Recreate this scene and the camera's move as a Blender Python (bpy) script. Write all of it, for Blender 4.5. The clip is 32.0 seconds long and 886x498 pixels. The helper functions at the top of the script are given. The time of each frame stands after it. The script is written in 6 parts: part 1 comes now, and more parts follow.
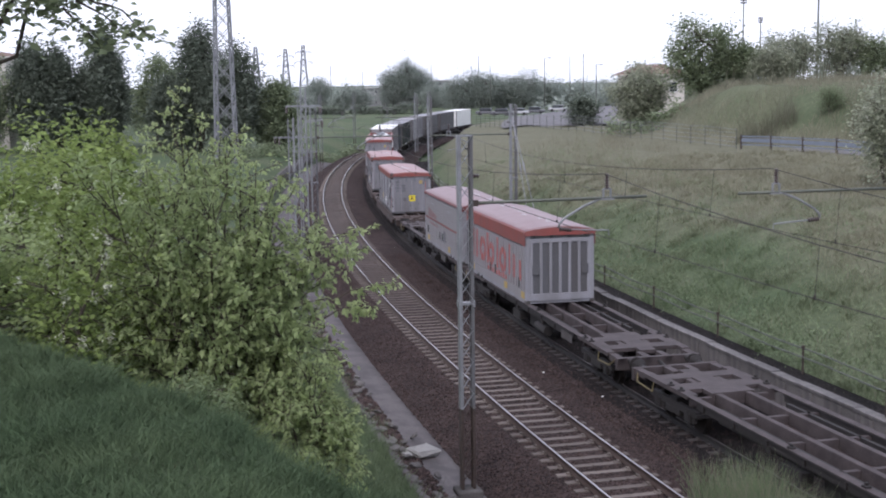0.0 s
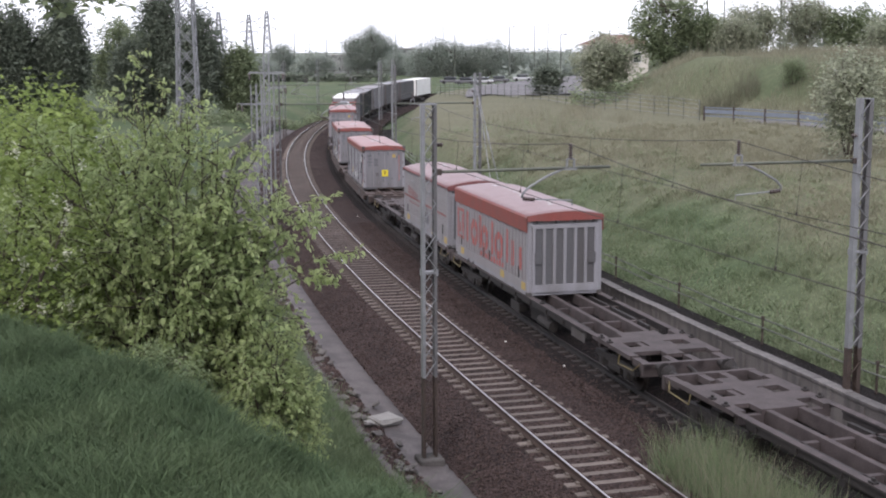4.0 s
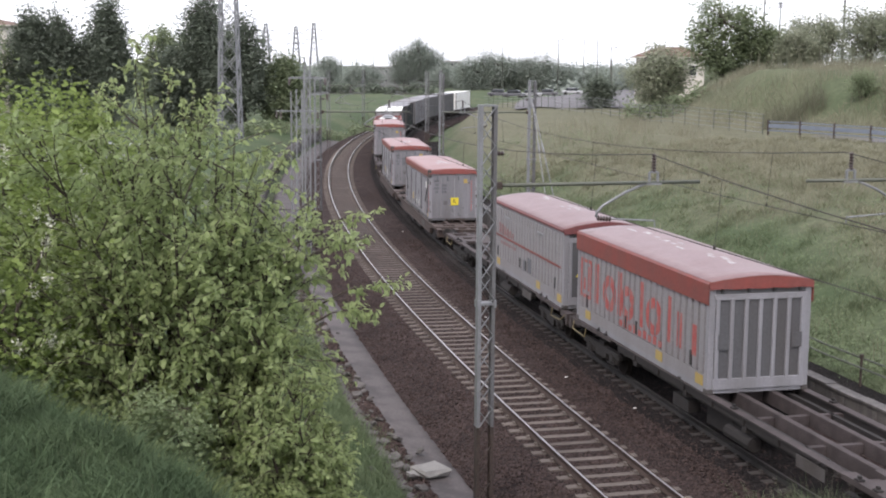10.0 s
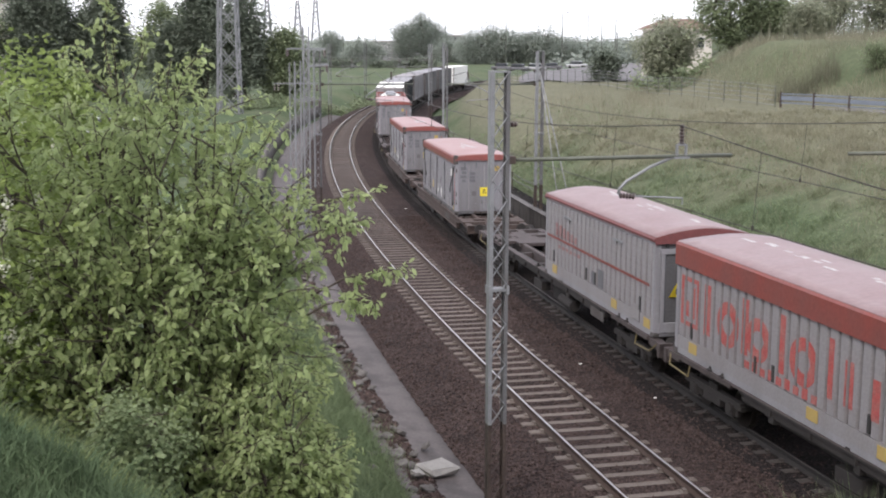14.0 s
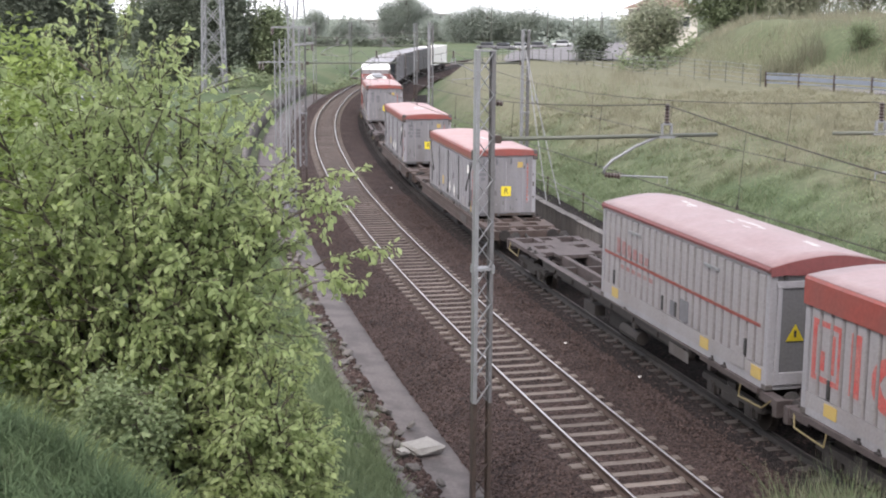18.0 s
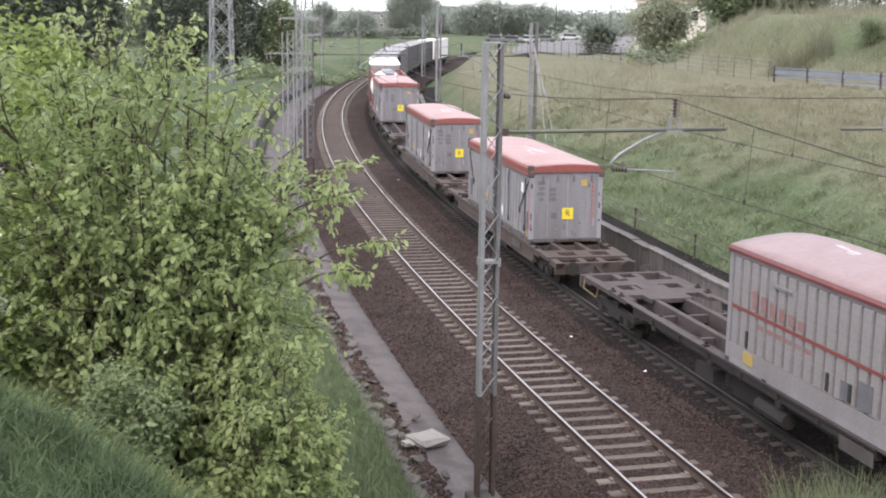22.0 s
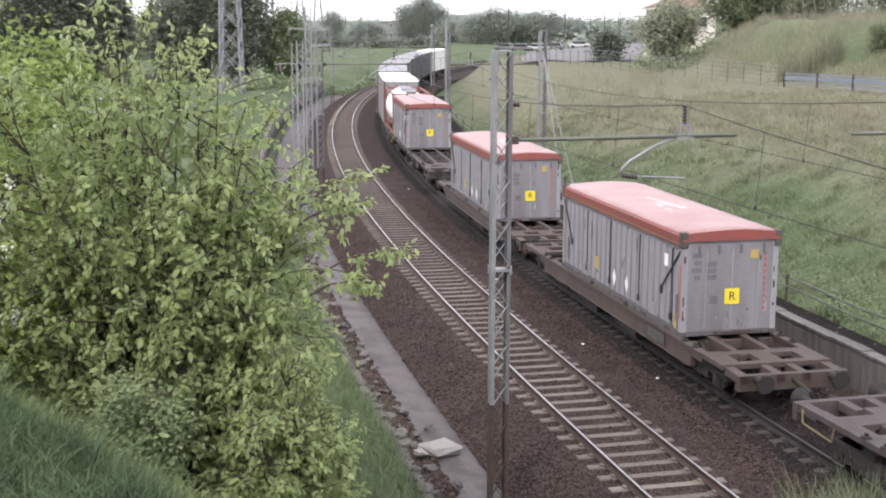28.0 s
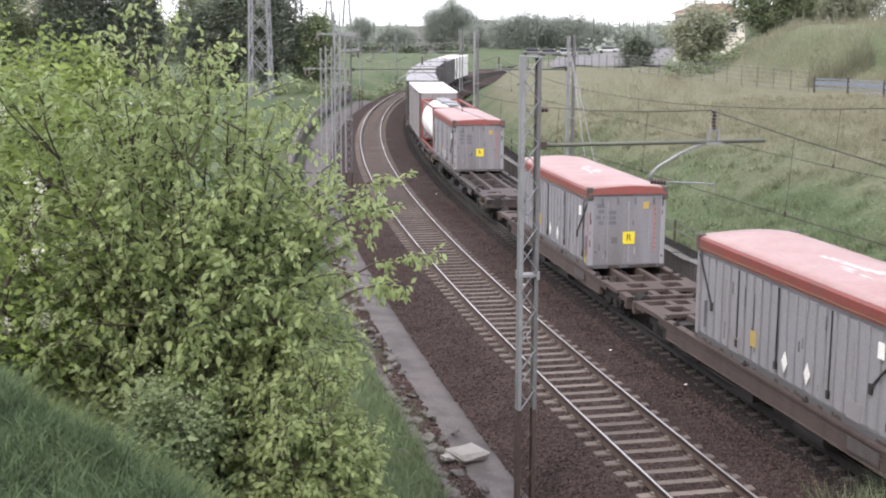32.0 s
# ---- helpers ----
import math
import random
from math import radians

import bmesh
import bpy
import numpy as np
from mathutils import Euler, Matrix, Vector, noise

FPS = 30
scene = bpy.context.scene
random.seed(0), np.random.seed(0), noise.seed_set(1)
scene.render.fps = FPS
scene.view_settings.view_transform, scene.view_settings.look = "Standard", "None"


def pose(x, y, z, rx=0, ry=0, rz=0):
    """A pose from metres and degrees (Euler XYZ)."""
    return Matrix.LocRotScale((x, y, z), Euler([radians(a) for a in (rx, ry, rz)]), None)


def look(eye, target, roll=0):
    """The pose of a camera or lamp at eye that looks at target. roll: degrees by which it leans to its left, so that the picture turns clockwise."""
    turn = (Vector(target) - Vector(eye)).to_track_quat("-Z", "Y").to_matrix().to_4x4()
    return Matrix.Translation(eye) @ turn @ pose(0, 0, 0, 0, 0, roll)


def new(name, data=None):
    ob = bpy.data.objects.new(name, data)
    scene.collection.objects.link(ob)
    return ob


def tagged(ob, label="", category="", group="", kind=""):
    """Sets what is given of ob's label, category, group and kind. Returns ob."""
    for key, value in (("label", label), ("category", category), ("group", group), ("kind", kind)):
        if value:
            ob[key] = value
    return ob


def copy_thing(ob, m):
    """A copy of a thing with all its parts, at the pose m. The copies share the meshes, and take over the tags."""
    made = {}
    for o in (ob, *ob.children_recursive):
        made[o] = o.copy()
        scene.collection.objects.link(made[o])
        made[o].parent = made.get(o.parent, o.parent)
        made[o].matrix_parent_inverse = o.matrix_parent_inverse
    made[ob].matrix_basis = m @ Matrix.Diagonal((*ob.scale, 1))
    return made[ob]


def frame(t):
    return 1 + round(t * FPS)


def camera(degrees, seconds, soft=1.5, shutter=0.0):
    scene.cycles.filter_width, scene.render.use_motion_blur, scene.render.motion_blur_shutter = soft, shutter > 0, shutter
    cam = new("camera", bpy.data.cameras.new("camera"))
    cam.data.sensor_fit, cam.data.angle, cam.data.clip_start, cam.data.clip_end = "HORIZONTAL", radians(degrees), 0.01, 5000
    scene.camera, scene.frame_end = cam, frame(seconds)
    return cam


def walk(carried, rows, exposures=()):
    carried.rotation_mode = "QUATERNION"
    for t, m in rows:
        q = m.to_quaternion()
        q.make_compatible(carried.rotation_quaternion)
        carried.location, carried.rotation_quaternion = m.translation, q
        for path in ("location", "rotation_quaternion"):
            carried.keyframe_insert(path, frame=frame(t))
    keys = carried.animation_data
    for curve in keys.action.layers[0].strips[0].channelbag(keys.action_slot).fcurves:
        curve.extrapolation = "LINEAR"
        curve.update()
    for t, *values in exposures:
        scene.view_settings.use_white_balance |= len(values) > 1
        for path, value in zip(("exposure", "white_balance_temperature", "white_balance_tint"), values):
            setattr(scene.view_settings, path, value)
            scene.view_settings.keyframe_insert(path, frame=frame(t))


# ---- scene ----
cam = camera(38.53, 32.0, soft=2.0)
# seconds, eye x, y, z, yaw to the left, pitch up, lean (degrees)
PATH = [
    (0.0, 0.30, -6.58, 9.02, 0.222, -7.489, -0.770),
    (0.5, 0.30, -6.54, 9.02, 0.191, -7.529, -0.117),
    (1.0, 0.30, -6.54, 9.02, -0.057, -7.536, 0.091),
    (1.5, 0.30, -6.54, 9.02, -0.434, -7.689, -0.066),
    (2.0, 0.30, -6.54, 9.02, -0.723, -7.894, 0.399),
    (2.5, 0.30, -6.54, 9.02, -1.019, -8.211, 0.385),
    (3.0, 0.30, -6.54, 9.02, -1.034, -8.660, -0.172),
    (3.5, 0.30, -6.54, 9.02, -1.332, -8.920, -0.235),
    (5.5, 0.29, -6.38, 9.00, -1.362, -8.747, 0.151),
    (6.0, 0.27, -5.89, 8.95, -0.731, -8.167, 0.130),
    (6.5, 0.24, -5.41, 8.90, -0.360, -8.129, 0.147),
    (7.0, 0.22, -4.94, 8.86, 0.050, -8.270, 0.110),
    (7.5, 0.20, -4.46, 8.81, 0.171, -8.283, 0.315),
    (8.0, 0.18, -4.02, 8.77, 0.464, -8.255, 0.414),
    (8.5, 0.16, -3.60, 8.73, 0.602, -8.355, 0.376),
    (9.0, 0.14, -3.16, 8.68, 0.727, -8.378, 0.104),
    (9.5, 0.12, -2.67, 8.63, 0.543, -8.268, 0.103),
    (10.0, 0.10, -2.20, 8.59, 0.551, -8.294, 0.423),
    (10.5, 0.08, -1.75, 8.54, 0.576, -8.508, 0.495),
    (11.0, 0.06, -1.25, 8.49, 0.694, -8.605, 0.306),
    (11.5, 0.03, -0.75, 8.44, 0.855, -8.713, 0.215),
    (12.0, 0.02, -0.37, 8.41, 0.971, -8.899, 0.392),
    (12.5, 0.00, 0.00, 8.37, 0.985, -9.082, 0.247),
    (13.0, 0.00, 0.00, 8.37, 0.992, -9.195, 0.265),
    (13.5, 0.00, 0.00, 8.37, 0.861, -9.268, 0.061),
    (14.0, 0.00, 0.00, 8.37, 0.688, -9.410, 0.225),
    (14.5, 0.00, 0.00, 8.37, 0.530, -9.552, 0.153),
    (16.5, 0.00, 0.00, 8.37, 0.108, -10.134, 0.460),
    (17.0, 0.00, 0.00, 8.37, 0.056, -10.191, 0.329),
    (17.5, 0.00, 0.00, 8.37, 0.026, -10.259, 0.260),
    (18.0, 0.00, 0.00, 8.37, 0.014, -10.342, 0.352),
    (18.5, 0.00, 0.00, 8.37, 0.014, -10.384, 0.534),
    (19.0, 0.00, 0.00, 8.37, -0.000, -10.420, 0.514),
    (19.5, 0.00, 0.00, 8.37, 0.026, -10.459, 0.568),
    (20.0, 0.00, 0.00, 8.37, 0.080, -10.534, 0.705),
    (20.5, 0.00, 0.00, 8.37, 0.134, -10.565, 0.889),
    (21.0, 0.00, 0.00, 8.37, 0.163, -10.596, 0.802),
    (21.5, 0.00, 0.00, 8.37, 0.208, -10.633, 0.663),
    (22.0, 0.00, 0.00, 8.37, 0.303, -10.685, 0.759),
    (22.5, 0.00, 0.00, 8.37, 0.365, -10.696, 0.750),
    (23.0, 0.00, 0.00, 8.37, 0.428, -10.653, 0.693),
    (23.5, 0.00, 0.00, 8.37, 0.485, -10.602, 0.353),
    (24.0, 0.00, 0.00, 8.37, 0.534, -10.528, 0.419),
    (24.5, 0.00, 0.00, 8.37, 0.613, -10.421, 0.520),
    (25.0, 0.00, 0.00, 8.37, 0.637, -10.338, 0.398),
    (25.5, 0.00, 0.00, 8.37, 0.644, -10.336, 0.194),
    (27.5, 0.00, 0.00, 8.37, 0.725, -10.268, 0.222),
    (28.0, 0.00, 0.00, 8.37, 0.805, -10.299, 0.171),
    (28.5, 0.00, 0.00, 8.37, 0.911, -10.275, 0.267),
    (29.0, 0.00, 0.00, 8.37, 1.060, -10.238, 0.251),
    (29.5, 0.00, 0.00, 8.37, 1.259, -10.251, 0.217),
    (30.0, 0.00, 0.00, 8.37, 1.427, -10.253, 0.091),
    (30.5, 0.00, 0.00, 8.37, 1.605, -10.236, 0.302),
    (31.0, 0.00, 0.00, 8.37, 1.785, -10.168, 0.387),
    (31.5, 0.00, 0.00, 8.37, 1.944, -10.116, 0.198),
    (32.0, 0.00, 0.00, 8.37, 2.077, -10.077, 0.155),
]
walk(cam, [(t, pose(x, y, z, 0, 0, yaw) @ pose(0, 0, 0, 90 + pitch) @ pose(0, 0, 0, 0, 0, lean)) for t, x, y, z, yaw, pitch, lean in PATH],
     exposures=[(0, -0.08, 5900, 17), (3, 0.04, 6150, 16), (6, 0.18, 6400, 15), (9, 0.2, 6400, 14), (14, 0.3, 6450, 13), (17, 0.66, 6500, 13), (32, 0.66, 6500, 13)])

# ---- light ----
SUN_AZ, SUN_EL = 205.0, 48.0
world = bpy.data.worlds.new("sky")
scene.world = world
world.use_nodes = True
wn = world.node_tree.nodes
sky = wn.new("ShaderNodeTexSky")
sky.sky_type = "NISHITA"
sky.sun_disc = False
sky.sun_elevation, sky.sun_rotation = radians(SUN_EL), radians(SUN_AZ)
sky.dust_density, sky.air_density, sky.ozone_density = 5.0, 1.0, 1.0
veil = wn.new("ShaderNodeMixRGB")
veil.inputs[0].default_value = 0.72
veil.inputs[2].default_value = (8.6, 8.7, 9.2, 1)
world.node_tree.links.new(sky.outputs[0], veil.inputs[1])
world.node_tree.links.new(veil.outputs[0], wn["Background"].inputs[0])
wn["Background"].inputs[1].default_value = 0.2
sun_data = bpy.data.lights.new("sun", "SUN")
sun_data.energy, sun_data.angle, sun_data.color = 1.5, radians(14), (1, 0.96, 0.9)
sun = new("sun", sun_data)
_az = radians(SUN_AZ)
sun.matrix_world = look((0, 0, 60), (-60 * math.sin(_az) / math.tan(radians(SUN_EL)), -60 * math.cos(_az) / math.tan(radians(SUN_EL)), 0))

# ---- materials ----
def mat(name, color, rough=0.8, metal=0.0, vary=0.25, scale=3.0, fine=40.0, bump=0.2, dist=0.01, second=None, mix=0.5, island=0.0, rand=0.0, sheer=0.0, streak=False, edge=(0.35, 0.68)):
    """A surface: base colour, broken by a coarse and a fine noise, with relief; second: colour of its stains."""
    m = bpy.data.materials.new(name)
    m.use_nodes = True
    nt = m.node_tree
    n, l = nt.nodes, nt.links
    b = n["Principled BSDF"]
    b.inputs["Roughness"].default_value, b.inputs["Metallic"].default_value = rough, metal
    tc = n.new("ShaderNodeTexCoord")
    src = tc.outputs["Object"]
    if streak:
        mp = n.new("ShaderNodeMapping")
        mp.inputs["Scale"].default_value = (1, 1, 0.12)
        l.new(src, mp.inputs[0])
        src = mp.outputs[0]
    c1 = n.new("ShaderNodeTexNoise")
    c1.inputs["Scale"].default_value, c1.inputs["Detail"].default_value = scale, 4
    c2 = n.new("ShaderNodeTexNoise")
    c2.inputs["Scale"].default_value, c2.inputs["Detail"].default_value = fine, 3
    l.new(src, c1.inputs["Vector"])
    l.new(tc.outputs["Object"], c2.inputs["Vector"])
    ramp = n.new("ShaderNodeMapRange")
    ramp.inputs[1].default_value, ramp.inputs[2].default_value = edge
    l.new(c1.outputs[0], ramp.inputs[0])
    mx = n.new("ShaderNodeMixRGB")
    sec = second or [c * (1 - vary) for c in color]
    mx.inputs[1].default_value, mx.inputs[2].default_value = (*color, 1), (*sec, 1)
    mul = n.new("ShaderNodeMath")
    mul.operation = "MULTIPLY"
    mul.inputs[1].default_value = mix if second else 1.0
    l.new(ramp.outputs[0], mul.inputs[0])
    l.new(mul.outputs[0], mx.inputs[0])
    hs = n.new("ShaderNodeHueSaturation")
    val = n.new("ShaderNodeMapRange")
    val.inputs[1].default_value, val.inputs[2].default_value, val.inputs[3].default_value, val.inputs[4].default_value = 0.3, 0.7, 1 - vary, 1 + vary
    l.new(c2.outputs[0], val.inputs[0])
    out = val.outputs[0]
    if island or rand:
        src2 = n.new("ShaderNodeNewGeometry").outputs["Random Per Island"] if island else n.new("ShaderNodeObjectInfo").outputs["Random"]
        amount = island or rand
        r2 = n.new("ShaderNodeMapRange")
        r2.inputs[3].default_value, r2.inputs[4].default_value = 1 - amount, 1 + amount
        l.new(src2, r2.inputs[0])
        mm = n.new("ShaderNodeMath")
        mm.operation = "MULTIPLY"
        l.new(out, mm.inputs[0])
        l.new(r2.outputs[0], mm.inputs[1])
        out = mm.outputs[0]
    l.new(out, hs.inputs["Value"])
    l.new(mx.outputs[0], hs.inputs["Color"])
    l.new(hs.outputs[0], b.inputs["Base Color"])
    if bump:
        bp = n.new("ShaderNodeBump")
        bp.inputs["Strength"].default_value, bp.inputs["Distance"].default_value = bump, dist
        l.new(c2.outputs[0], bp.inputs["Height"])
        l.new(bp.outputs[0], b.inputs["Normal"])
    if sheer:
        tr = n.new("ShaderNodeBsdfTranslucent")
        l.new(hs.outputs[0], tr.inputs[0])
        ms = n.new("ShaderNodeMixShader")
        ms.inputs[0].default_value = sheer
        l.new(b.outputs[0], ms.inputs[1])
        l.new(tr.outputs[0], ms.inputs[2])
        l.new(ms.outputs[0], n["Material Output"].inputs[0])
    return m


def gravel(name, color, second, cells):
    """Broken stone: a colour and a height for each stone, on top of broad stains."""
    m = mat(name, color, 0.95, vary=0.3, scale=0.9, fine=60, bump=0, second=second, mix=0.8)
    n, l = m.node_tree.nodes, m.node_tree.links
    b = n["Principled BSDF"]
    tc = n.new("ShaderNodeTexCoord")
    vor = n.new("ShaderNodeTexVoronoi")
    vor.inputs["Scale"].default_value = cells
    l.new(tc.outputs["Object"], vor.inputs["Vector"])
    grey = n.new("ShaderNodeRGBToBW")
    l.new(vor.outputs["Color"], grey.inputs[0])
    rng = n.new("ShaderNodeMapRange")
    rng.inputs[1].default_value, rng.inputs[2].default_value, rng.inputs[3].default_value, rng.inputs[4].default_value = 0.15, 0.85, 0.35, 1.8
    l.new(grey.outputs[0], rng.inputs[0])
    hs = n.new("ShaderNodeHueSaturation")
    l.new(b.inputs["Base Color"].links[0].from_socket, hs.inputs["Color"])
    l.new(rng.outputs[0], hs.inputs["Value"])
    l.new(hs.outputs[0], b.inputs["Base Color"])
    bp = n.new("ShaderNodeBump")
    bp.inputs["Strength"].default_value, bp.inputs["Distance"].default_value = 1.0, 0.05
    bp.invert = True
    l.new(vor.outputs["Distance"], bp.inputs["Height"])
    l.new(bp.outputs[0], b.inputs["Normal"])
    return m


